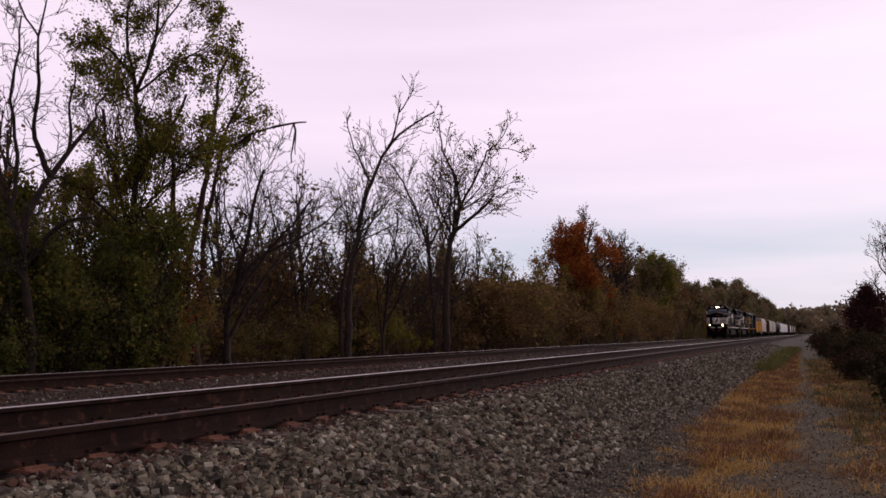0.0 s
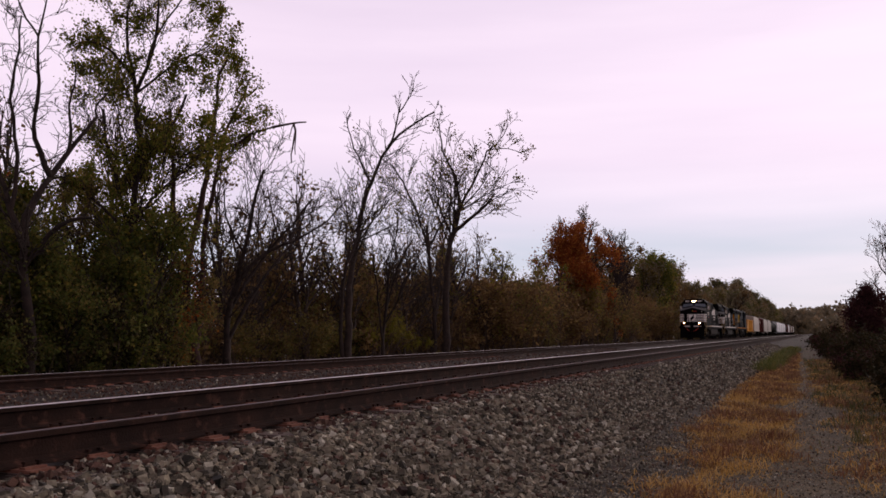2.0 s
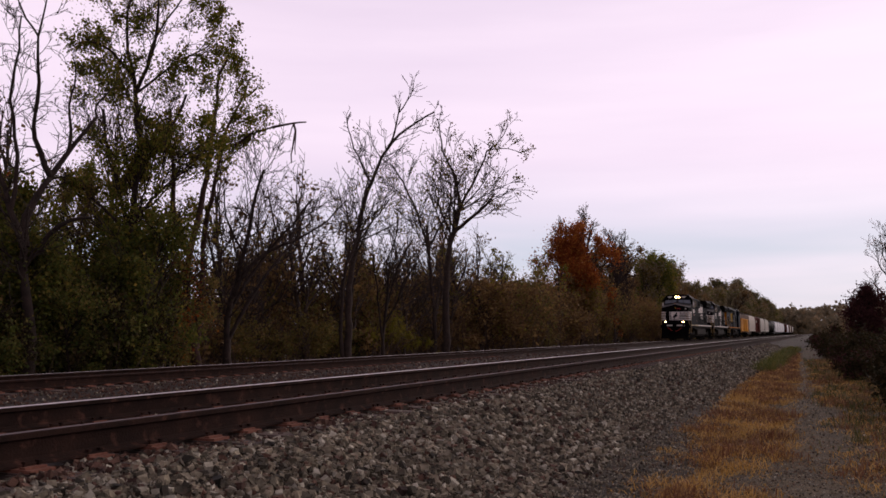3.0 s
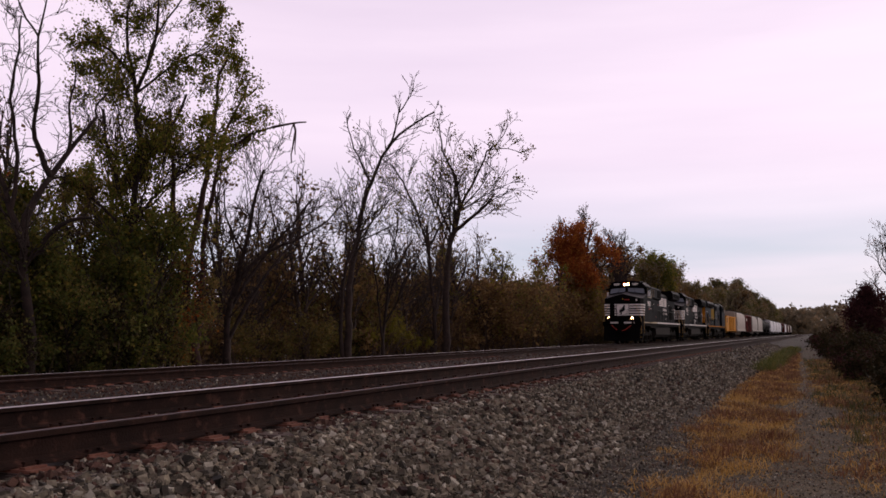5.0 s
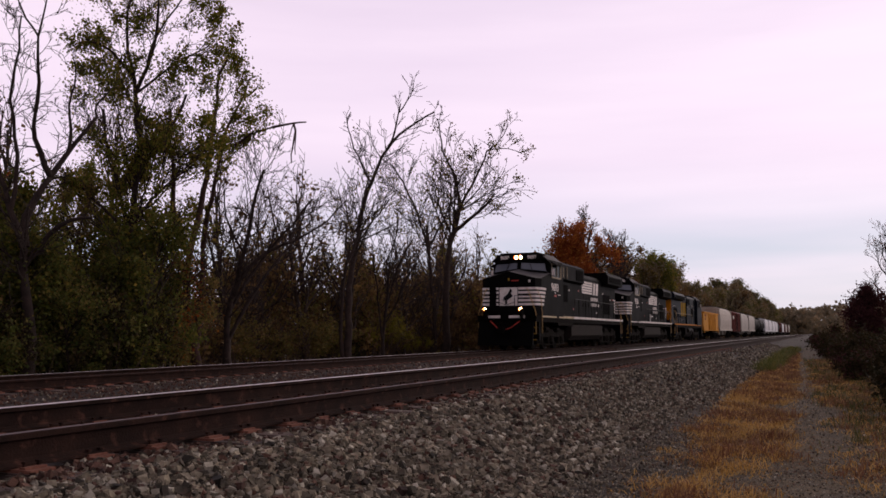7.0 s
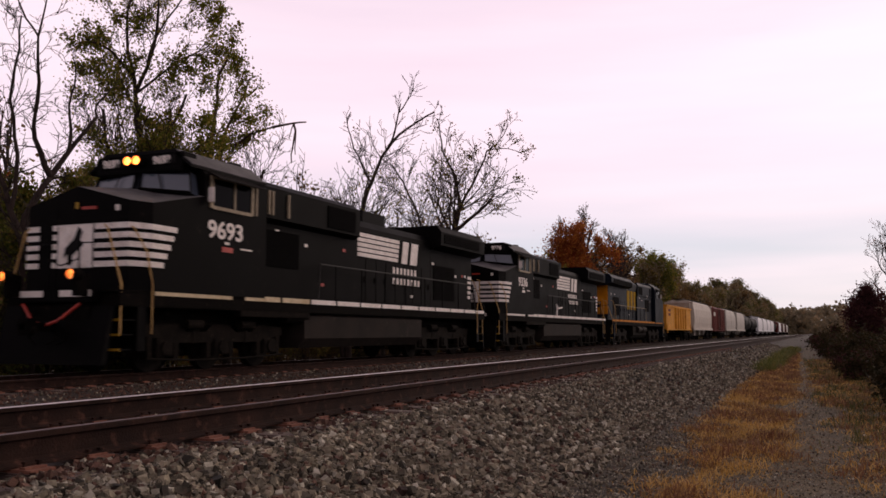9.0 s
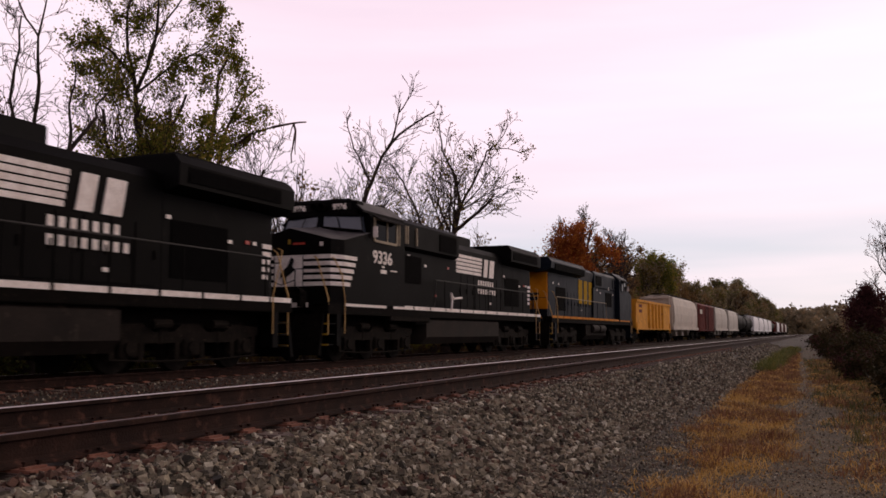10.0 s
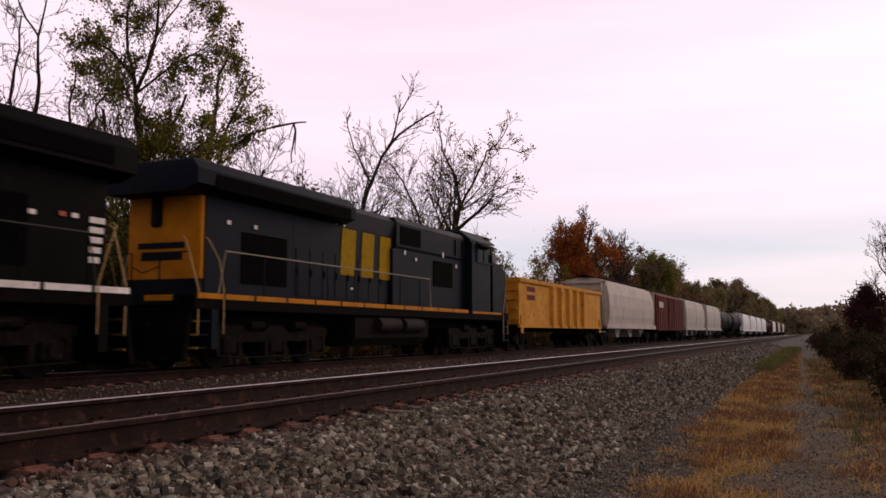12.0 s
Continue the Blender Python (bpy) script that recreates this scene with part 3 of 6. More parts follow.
def wheelset_mesh(r):
    bm = B()
    cyl(bm, "x", (0, 0), 0.085, -0.80, 0.80, 10)
    for s in (-1, 1):
        a, b = sorted((s * 0.69, s * 0.82))
        cyl(bm, "x", (0, 0), r, a, b, 24)
        fl = s * 0.69
        cyl(bm, "x", (0, 0), r + 0.025, min(fl, fl - s * 0.03), max(fl, fl - s * 0.03), 24)
        # hub and web holes show the turning
        cyl(bm, "x", (0, 0), 0.14, min(s * 0.82, s * 0.87), max(s * 0.82, s * 0.87), 12)
        for k in range(5):
            a2 = 2 * math.pi * k / 5
            cyl(bm, "x", (0.30 * math.cos(a2), 0.30 * math.sin(a2)), 0.05, min(s * 0.82, s * 0.835), max(s * 0.82, s * 0.835), 8)
    me = bpy.data.meshes.new("wheelset")
    bmesh.ops.recalc_face_normals(bm, faces=bm.faces[:])
    bm.to_mesh(me)
    bm.free()
    me.materials.append(M["steel"])
    return me


LOCO_WHEEL, CAR_WHEEL = wheelset_mesh(0.52), wheelset_mesh(0.44)


def loco_truck(parent, yc):
    """Six-wheel truck: side frames with pedestals, springs, brake cylinders, three wheelsets."""
    bm = B()
    for s in (-1, 1):
        xa, xb = s * 1.02, s * 1.20
        x0, x1 = min(xa, xb), max(xa, xb)
        prism(bm, [(-2.55, 0.78), (-2.55, 0.98), (-1.5, 1.02), (-1.2, 0.86), (-0.55, 0.86), (-0.3, 1.02), (0.3, 1.02), (0.55, 0.86), (1.2, 0.86), (1.5, 1.02), (2.55, 0.98), (2.55, 0.78),
                   (1.5, 0.62), (0.4, 0.62), (-0.4, 0.62), (-1.5, 0.62)], "x", x0, x1)
        for ya in (-1.95, 0.0, 1.95):
            box(bm, x0 - 0.02, x1 + 0.06 if s > 0 else x1, ya - 0.28, ya + 0.28, 0.34, 0.70, 0.03)
            cyl(bm, "x", (ya, 0.52), 0.15, min(x0, s * 1.02), max(x1, s * 1.30) if s > 0 else x1, 12)
            for dy in (-0.42, 0.42):
                box(bm, x0, x1, ya + dy - 0.07, ya + dy + 0.07, 0.28, 0.75)
        for ya in (-0.98, 0.98):
            cyl(bm, "z", (s * 1.12, ya), 0.10, 0.60, 1.02, 10)
            cyl(bm, "y", (s * 1.22, 1.02), 0.11, ya - 0.3, ya + 0.25, 10)
        pipe(bm, [(s * 1.24, -2.5, 0.30), (s * 1.24, -1.0, 0.24), (s * 1.24, 1.0, 0.24), (s * 1.24, 2.5, 0.30)], 0.025)
    box(bm, -1.0, 1.0, -2.3, 2.3, 0.72, 1.05)
    tr = part("truck", bm, "dustygrey", parent, "dusty dark six-wheel truck")
    tr.location = (0, yc, 0)
    for ya in (-1.95, 0.0, 1.95):
        w = new("wheelset", LOCO_WHEEL)
        w.parent = tr
        w.location = (0, ya, 0.52)
        SPINNING.append((w, (0, ya, 0.52), 0.52, parent))
    return tr


def car_truck(parent, yc, spin=True):
    bm = B()
    for s in (-1, 1):
        x0, x1 = sorted((s * 0.93, s * 1.08))
        prism(bm, [(-1.15, 0.40), (-1.15, 0.62), (-0.45, 0.86), (0.45, 0.86), (1.15, 0.62), (1.15, 0.40), (0.55, 0.40), (0.32, 0.20), (-0.32, 0.20), (-0.55, 0.40)], "x", x0, x1)
        for ya in (-0.86, 0.86):
            cyl(bm, "x", (ya, 0.46), 0.14, min(x0, s * 1.0), max(x1, s * 1.15) if s > 0 else x1, 12)
        for dy in (-0.14, 0.0, 0.14):
            cyl(bm, "z", (s * 1.06, dy), 0.06, 0.28, 0.62, 8)
    box(bm, -1.1, 1.1, -0.2, 0.2, 0.55, 0.85)
    tr = part("truck", bm, "frameblack", parent, "rusty dark four-wheel truck")
    tr.location = (0, yc, 0)
    for ya in (-0.86, 0.86):
        w = new("wheelset", CAR_WHEEL)
        w.parent = tr
        w.location = (0, ya, 0.44)
        if spin:
            SPINNING.append((w, (0, ya, 0.44), 0.44, parent))
    return tr


def coupler(parent, y0, y1):
    s = 1 if y1 > y0 else -1
    bm = box(B(), -0.09, 0.09, min(y0, y1), max(y0, y1), 0.80, 0.98, 0.02)
    box(bm, -0.20, 0.16, min(y1, y1 - s * 0.26), max(y1, y1 - s * 0.26), 0.72, 1.06, 0.05)
    part("coupler", bm, "frameblack", parent)


def lettering(parent, words, size, place, turn, material, name="road_number", wide=1.0):
    cu = bpy.data.curves.new(name, "FONT")
    cu.body, cu.size, cu.extrude, cu.offset = words, size, 0.006, 0.012
    tmp = new("lettering", cu)
    dg = bpy.context.evaluated_depsgraph_get()
    me = bpy.data.meshes.new_from_object(tmp.evaluated_get(dg))
    bpy.data.objects.remove(tmp)
    me.name = name
    me.materials.clear()
    me.materials.append(M[material])
    ob = new(name, me)
    ob.parent = parent
    ob.matrix_basis = Matrix.Translation(place) @ Euler([radians(a) for a in turn]).to_matrix().to_4x4() @ Matrix.Diagonal((wide, 1, 1, 1))
    return ob


def nose_shell(bm, dy):
    """Wide safety-cab nose: broad flat face, short swept corners, gabled top running back to the windshield."""
    plan = [(-1.52, 3.75), (-1.52, 1.80), (-1.36, 1.30), (0.0, 1.26), (1.36, 1.30), (1.52, 1.80), (1.52, 3.75)]
    top = [3.95, 3.50, 3.50, 3.86, 3.50, 3.50, 3.95]
    lo = [bm.verts.new((x, y - dy, 1.64)) for x, y in plan]
    hi = [bm.verts.new((x, y - dy, t)) for (x, y), t in zip(plan, top)]
    bm.faces.new(lo[::-1])
    for i in range(6):
        bm.faces.new((lo[i], lo[i + 1], hi[i + 1], hi[i]))
    bm.faces.new((lo[0], hi[0], hi[6], lo[6]))
    bm.faces.new(hi)
    # dusty deck between the nose edge and the windshields, coloured paler for skylight
    dk = B()
    rim = [dk.verts.new((x * 0.985, y - dy + 0.03, t + 0.012)) for (x, y), t in zip(plan, top)]
    a = dk.verts.new((0.0, 3.5 - dy, 4.14))
    base = [dk.verts.new((v.co.x, v.co.y, v.co.z - 0.03)) for v in rim]
    for i in range(6):
        dk.faces.new((rim[i], rim[i + 1], a))
        dk.faces.new((rim[i + 1], rim[i], base[i], base[i + 1]))
    return bm, dk


def lamp_bowl(L, name, x, z, r, y, lit):
    """A round lamp: bowl open to the front in a dark housing, the burning disc at its back."""
    n, deep = 18, 0.24

    def ringed(profile, closed):
        bm = B()
        rings = [[bm.verts.new((x + rr * math.cos(2 * math.pi * i / n), yy, z + rr * math.sin(2 * math.pi * i / n))) for i in range(n)] for rr, yy in profile]
        for a, b in zip(rings, rings[1:]):
            for i in range(n):
                bm.faces.new((a[i], a[(i + 1) % n], b[(i + 1) % n], b[i]))
        if closed:
            bm.faces.new(rings[-1][::-1])
        return bm

    lamp = part(name, ringed(((r * 1.02, y + 0.012), (r * 1.05, y), (r * 1.18, y), (r * 1.18, y + deep), (r * 0.8, y + deep + 0.06)), True), "frameblack", L, "lit lamp in a dark housing" if lit else "unlit lamp in a dark housing")
    # bowl orange when lit, dark when not: lamplight put into its colour
    part("bowl", ringed(((r, y + 0.01), (r * 0.9, y + deep - 0.01)), False), "glow_bowl" if lit else "frameblack", lamp)
    part("lens", cyl(B(), "y", (x, z), r * 0.89, y + deep - 0.03, y + deep - 0.012, n), "lamp" if lit else "glass", lamp, "glowing lens" if lit else "")
    return lamp


def build_loco(number, lit, livery):
    dark = "black" if livery == "black" else "navy"
    roofm = "blackroof" if livery == "black" else "navyroof"
    trim = "white" if livery == "black" else "endyellow"
    if livery == "black":
        words = "black six-axle diesel locomotive with white nose stripes" + (", headlights lit" if lit else ", coupled second")
    else:
        words = "dark blue diesel locomotive with golden hood end, coupled backwards"
    L = thing("locomotive", pose(0, 0, 0), words, "locomotive", "locomotives of the train")
    ext = 0.0 if livery == "black" else 0.8      # the blue engine is longer ahead of its cab
    c = ext + (0.0 if livery == "black" else 0.4)
    # underframe and tank
    bm = box(B(), -1.50, 1.50, 0.95 - ext, 21.45, 1.30, 1.60, 0.02)
    box(bm, -0.9, 0.9, 0.8 - ext, 21.5, 0.95, 1.32)
    part("underframe", bm, "frameblack", L)
    bm = prism(B(), [(-1.42, 1.22), (-1.42, 0.62), (-1.18, 0.36), (1.18, 0.36), (1.42, 0.62), (1.42, 1.22), (1.30, 1.30), (-1.30, 1.30)], "y", *((7.85, 15.4) if livery == "black" else (8.7, 14.0)))
    part("fuel_tank", bm, "tankside" if livery == "black" else "dustygrey", L, "dusty grey fuel tank")
    if livery != "black":
        for yy in (9.4, 11.2):
            for s in (-1, 1):
                part("air_reservoir", cyl(B(), "y", (s * 1.40, 1.02), 0.24, yy, yy + 1.45, 18), "tankside", L, "dusty brown air reservoir")
    else:
        for s in (-1, 1):
            part("air_reservoir", cyl(B(), "y", (s * 1.30, 1.16), 0.13, 7.0, 8.1, 12), "frameblack", L)
    # edge stripe along the walkway, broken at each stanchion
    stops = [1.9 - ext, 4.6, 5.0, 6.6, 8.0, 9.4, 10.8, 12.2, 13.6, 15.0, 16.4, 17.8, 19.2, 20.4, 21.4]
    for i, (a, b) in enumerate(zip(stops, stops[1:])):
        if i == 1:
            continue
        for s in (-1, 1):
            x0, x1 = sorted((s * 1.497, s * 1.512))
            part("edge_stripe", box(B(), x0, x1, a + 0.05, b - 0.05, 1.555, 1.68), "cream" if lit and i < 4 else trim, L)
    bm = box(B(), -1.50, 1.50, 0.85 - ext, 21.5, 1.60, 1.64)
    part("walkway", bm, "frameblack", L)
    # ends: anticlimber, pilot with plough, coupler, hoses, steps
    for end in (0, 1):
        def Y(v):
            return v - ext if end == 0 else 22.3 - v
        def span(a, b):
            return sorted((Y(a), Y(b)))
        bm = box(B(), -1.05, 1.05, *span(0.72, 1.0), 1.40, 1.62, 0.02)
        part("anticlimber", bm, dark, L)
        for xa, xb in ((-1.0, -0.25), (0.2, 1.0)):
            part("end_stripe", box(B(), xa, xb, *span(0.70, 0.72), 1.50, 1.63), trim, L)
        bm = B()
        prism(bm, [(Y(0.95), 1.32), (Y(0.86), 1.32), (Y(0.62), 0.14), (Y(0.75), 0.14)], "x", -1.40, 1.40)
        part("pilot", bm, dark if lit else "frameblack", L)
        coupler(L, Y(0.9), Y(0.02))
        bm = B()
        for s, dx in ((-1, 0.4), (1, 0.35), (1, 0.62)):
            pipe(bm, [(s * dx, Y(0.72), 1.25), (s * (dx + 0.05), Y(0.50), 0.95), (s * (dx - 0.05), Y(0.55), 0.62), (s * (dx - 0.22), Y(0.50), 0.55)], 0.025)
        part("air_hose", bm, "frameblack", L)
        for s in (-1, 1):
            # step well with treads
            x0, x1 = sorted((s * 1.02, s * 1.48))
            bm = B()
            for k in range(4):
                z = 0.42 + 0.30 * k
                box(bm, x0, x1, *span(1.02, 1.32 + 0.05 * k), z, z + 0.03)
            box(bm, x0, x1, *span(1.50, 1.54), 0.40, 1.60)
            box(bm, *sorted((s * 1.46, s * 1.49)), *span(1.48, 1.72), 0.40, 1.60)
            box(bm, *sorted((s * 1.00, s * 1.03)), *span(0.95, 1.55), 0.40, 1.60)
            st = part("steps", bm, dark, L)
            for k in range(4):
                z = 0.42 + 0.30 * k
                part("tread_edge", box(B(), x0, x1, *span(0.995, 1.02), z - 0.01, z + 0.04), "yellow", st, "yellow step edge")
            part("grab_rail", pipe(B(), [(s * 1.47, Y(1.02), 0.75), (s * 1.47, Y(1.02), 1.75), (s * 1.10, Y(1.00), 2.90), (s * 1.00, Y(1.02), 2.98)], 0.019), "railyellow", L, "pale yellow grab rail")
            part("grab_rail", pipe(B(), [(s * 1.55, Y(1.82), 0.75), (s * 1.55, Y(1.82), 1.75), (s * 1.57, Y(1.60), 2.45), (s * 1.47, Y(1.32), 2.92), (s * 1.36, Y(1.36), 2.97)], 0.015), "railyellow", L, "pale yellow grab rail")
        bm = B()
        pipe(bm, [(-1.2, Y(1.02), 2.62), (-0.4, Y(0.98), 2.62), (-0.4, Y(0.98), 1.64)], 0.02)
        pipe(bm, [(1.2, Y(1.02), 2.62), (0.4, Y(0.98), 2.62), (0.4, Y(0.98), 1.64)], 0.02)
        pipe(bm, [(-0.4, Y(0.98), 2.3), (0.0, Y(0.90), 2.15), (0.4, Y(0.98), 2.3)], 0.015)
        part("end_rail", bm, dark, L)
    # cab
    shell, deck = nose_shell(B(), c)
    part("nose", shell, dark, L)
    part("nose_deck", deck, "dust" if livery == "black" else dark, L, "dusty nose deck, coloured paler for light from above" if livery == "black" else "")
    bm = prism(B(), [(-1.52, 1.64), (-1.52, 4.40), (-1.18, 4.74), (-0.95, 4.86), (0.95, 4.86), (1.18, 4.74), (1.52, 4.40), (1.52, 1.64)], "y", 3.45 - c, 5.85 - c)
    part("cab", bm, dark, L)
    bm = prism(B(), [(-1.46, 4.50), (-0.97, 4.875), (0.97, 4.875), (1.46, 4.50), (1.46, 4.56), (0.98, 4.95), (-0.98, 4.95), (-1.46, 4.56)], "y", 3.02 - c, 5.9 - c)
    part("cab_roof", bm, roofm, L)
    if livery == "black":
        # dusty roof slope, its lit look put into the colour
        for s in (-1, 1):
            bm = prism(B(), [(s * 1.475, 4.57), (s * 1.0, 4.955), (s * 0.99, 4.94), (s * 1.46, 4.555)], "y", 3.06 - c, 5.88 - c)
            part("roof_edge", bm, "dust", L, "dusty sloping roof edge, coloured paler as if lit")
        part("nose_tag", box(B(), 1.02, 1.12, 1.262, 1.30, 3.30, 3.42), "white", L)
        for s in (-1, 1):
            part("battery_box", box(B(), *sorted((s * 1.30, s * 1.49)), 4.9, 8.0, 1.16, 1.54, 0.015), "dustygrey", L, "dusty brown battery box under the sill")
    part("brow", box(B(), -1.24, 1.24, 3.02 - c, 3.50 - c, 4.44, 4.88, 0.03), dark, L)
    # windshields, leaning back, with a centre post
    for s in (-1, 1):
        bm = B()
        vs = [bm.verts.new((x, y - c, z)) for x, y, z in ((s * 0.08, 2.98, 4.08), (s * 1.40, 3.10, 3.92), (s * 1.29, 3.20, 4.40), (s * 0.08, 3.07, 4.46),
                                        (s * 0.08, 3.47, 4.06), (s * 1.36, 3.47, 3.84), (s * 1.24, 3.47, 4.40), (s * 0.08, 3.47, 4.46))]
        for q in ((0, 1, 2, 3), (7, 6, 5, 4), (0, 4, 5, 1), (1, 5, 6, 2), (2, 6, 7, 3), (3, 7, 4, 0)):
            bm.faces.new([vs[i] for i in q])
        ws = part("windshield", bm, "windshield", L, "windshield tinted pale for reflected sky")
        bm = pipe(B(), [(s * 0.08, 2.96 - c, 4.08), (s * 1.42, 3.08 - c, 3.92), (s * 1.30, 3.18 - c, 4.41), (s * 0.08, 3.05 - c, 4.47), (s * 0.08, 2.96 - c, 4.08)], 0.035)
        part("gasket", bm, dark, ws)
        part("wiper", pipe(B(), [(s * 0.7, 2.99 - c, 4.0), (s * 0.55, 3.04 - c, 4.4)], 0.014), "frameblack", ws)
        if number:
            # number boards beside the headlights
            nb = part("number_board", box(B(), *sorted((s * 0.38, s * 1.06)), 2.99 - c, 3.03 - c, 4.60, 4.82, 0.01), "tankblack", L)
            lettering(nb, number, 0.24, (s * 0.72 - 0.28, 2.985 - c, 4.625), (90, 0, 0), "white", "number")
        # side window with tan frame and visor
        x0, x1 = sorted((s * 1.50, s * 1.525))
        part("side_window", box(B(), x0, x1, 3.66 - c, 5.20 - c, 3.70, 4.34), "glass", L, "dark side window")
        bm = B()
        for a, b, e, d in ((3.62, 3.72, 3.64, 4.40), (5.18, 5.28, 3.64, 4.40), (3.72, 5.18, 3.62, 3.70), (3.72, 5.18, 4.34, 4.40), (4.50, 4.56, 3.70, 4.34)):
            box(bm, *sorted((s * 1.515, s * 1.55)), a - c, b - c, e, d)
        part("window_frame", bm, "tanframe" if livery == "black" else "navy", L, "tan side window frame" if livery == "black" else "blue side window frame")
        part("sun_visor", prism(B(), [(s * 1.50, 4.48), (s * 1.50, 4.44), (s * 1.80, 4.28), (s * 1.80, 4.31)], "y", 3.60 - c, 5.35 - c), "dustygrey", L)
        part("mirror", box(B(), *sorted((s * 1.55, s * 1.70)), 3.52 - c, 3.56 - c, 3.75, 4.1, 0.01), "white", L)
        x0, x1 = sorted((s * 1.52, s * 1.535))
        # lamps sit deep in their bowls, so that they dazzle only from ahead
        lamp_bowl(L, "headlight", s * 0.125, 4.70, 0.100, 2.77 - c, lit)
        lamp_bowl(L, "ditch_light", s * 0.90, 1.92, 0.100, 0.26 - ext, lit)
        part("lamp_bracket", box(B(), s * 0.90 - 0.05, s * 0.90 + 0.05, 0.38 - ext, 0.74 - ext, 1.50, 1.95), "frameblack", L)
    part("nose_door", box(B(), -1.00, -0.50, 1.262 - c, 1.32 - c, 1.7, 3.4, 0.008), dark, L)
    part("nose_latch", box(B(), -0.02, 0.06, 1.245 - c, 1.29 - c, 3.38, 3.52), "yellow", L)
    part("nose_sticker", box(B(), 0.14, 0.52, 1.255 - c, 1.30 - c, 3.36, 3.42), "redlight", L)
    if livery == "black":
        # five white stripes round the nose, panel with a dark emblem
        for k in range(5):
            z1 = 3.05 - 0.198 * k
            cut = 0.10 * k
            for seg in (((-1.534, 2.55 - cut), (-1.534, 1.795), (-1.368, 1.285), (-0.50, 1.258)), ((0.50, 1.258), (1.368, 1.285), (1.534, 1.795), (1.534, 2.55 - cut))):
                bm = B()
                lo = [bm.verts.new((x, y, z1 - 0.118)) for x, y in seg]
                hi = [bm.verts.new((x, y, z1)) for x, y in seg]
                bk = [bm.verts.new((x * 0.985, y + 0.02, z1)) for x, y in seg]
                bl = [bm.verts.new((x * 0.985, y + 0.02, z1 - 0.118)) for x, y in seg]
                for i in range(3):
                    bm.faces.new((lo[i], lo[i + 1], hi[i + 1], hi[i]))
                    bm.faces.new((hi[i], hi[i + 1], bk[i + 1], bk[i]))
                    bm.faces.new((bl[i], bl[i + 1], lo[i + 1], lo[i]))
                part("nose_stripe", bm, "white", L, "white nose stripe")
        pn = part("nose_panel", box(B(), -0.46, 0.46, 1.246, 1.29, 2.13, 3.05), "white", L, "white nose panel with dark emblem")
        bm = prism(B(), [(0.10, 3.00), (0.20, 2.90), (0.14, 2.72), (0.24, 2.62), (0.12, 2.52), (-0.06, 2.40), (-0.06, 2.22), (-0.16, 2.18), (-0.18, 2.44), (-0.28, 2.34), (-0.24, 2.56), (-0.02, 2.74)], "y", 1.232, 1.247)
        part("emblem", bm, "tankblack", pn, "plain dark emblem")
    else:
        part("nose_panel", box(B(), -1.0, 1.0, 1.25 - c, 1.30 - c, 1.7, 3.0), "endyellow", L, "golden yellow nose panel")
    # hoods
    bm = box(B(), -1.22, 1.22, 5.86 - c, 11.1, 1.64, 3.62)
    part("equipment_hood", bm, dark, L)
    xb = 1.42 if livery == "black" else 1.25
    bm = prism(B(), [(-1.20, 3.60), (-xb, 3.72), (-xb, 4.52), (-1.15, 4.70), (1.15, 4.70), (xb, 4.52), (xb, 3.72), (1.20, 3.60)], "y", 5.90 - c, 10.9)
    part("blower_housing", bm, dark, L)
    for s in (-1, 1):
        for a in (5.36, 6.03, 6.20, 6.93):
            part("door_post", box(B(), *sorted((s * xb, s * (1.56 if a < 5.9 else xb + 0.05))), a - c, a + 0.06 - c, 3.66 if a < 5.9 else 3.80, 4.42), "tanframe" if livery == "black" else dark, L)
    for s in (-1, 1):
        for a, b, z0, z1, xg in ((6.0, 7.8, 2.5, 3.45, 1.215), (9.0, 10.6, 3.80, 4.42, xb - 0.005)):
            x0, x1 = sorted((s * xg, s * (xg + 0.03)))
            part("grille", box(B(), x0, x1, a, b, z0, z1), "grille", L, "dark air intake grille")
    bm = prism(B(), [(-1.08, 1.64), (-1.08, 4.12), (-0.86, 4.36), (0.86, 4.36), (1.08, 4.12), (1.08, 1.64)], "y", 11.12, 16.9)
    part("engine_hood", bm, dark, L)
    for s in (-1, 1):
        x0, x1 = sorted((s * 1.078, s * 1.10))
        for k in range(8):
            a = 11.2 + k * 0.70
            d = part("hood_door", box(B(), x0, x1, a, a + 0.66, 1.78, 3.12, 0.008), dark, L)
            part("latch", box(B(), *sorted((s * 1.10, s * 1.125)), a + 0.56, a + 0.60, 2.35, 2.55), "frameblack", d)
    bm = box(B(), -0.62, 0.62, 12.5, 14.2, 4.34, 4.80, 0.03)
    part("exhaust_housing", bm, roofm, L)
    w0 = 16.92 if livery == "black" else 14.2      # where the radiator wing begins
    zw = 3.86 if livery == "black" else 4.02       # underside of the wing
    part("radiator_hood", box(B(), -1.08, 1.08, 16.92, 20.6, 1.64, zw + 0.1), dark, L)
    bm = prism(B(), [(-1.07, zw), (-1.50, zw + 0.16), (-1.52, 4.52), (-1.36, 4.72), (1.36, 4.72), (1.52, 4.52), (1.50, zw + 0.16), (1.07, zw)], "y", w0, 21.45)
    part("radiator_wing", bm, dark, L)
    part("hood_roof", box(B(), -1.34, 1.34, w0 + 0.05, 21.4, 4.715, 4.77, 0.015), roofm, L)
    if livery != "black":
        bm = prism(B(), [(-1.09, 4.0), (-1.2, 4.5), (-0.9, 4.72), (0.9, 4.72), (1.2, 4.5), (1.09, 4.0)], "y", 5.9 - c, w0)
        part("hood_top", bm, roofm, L)
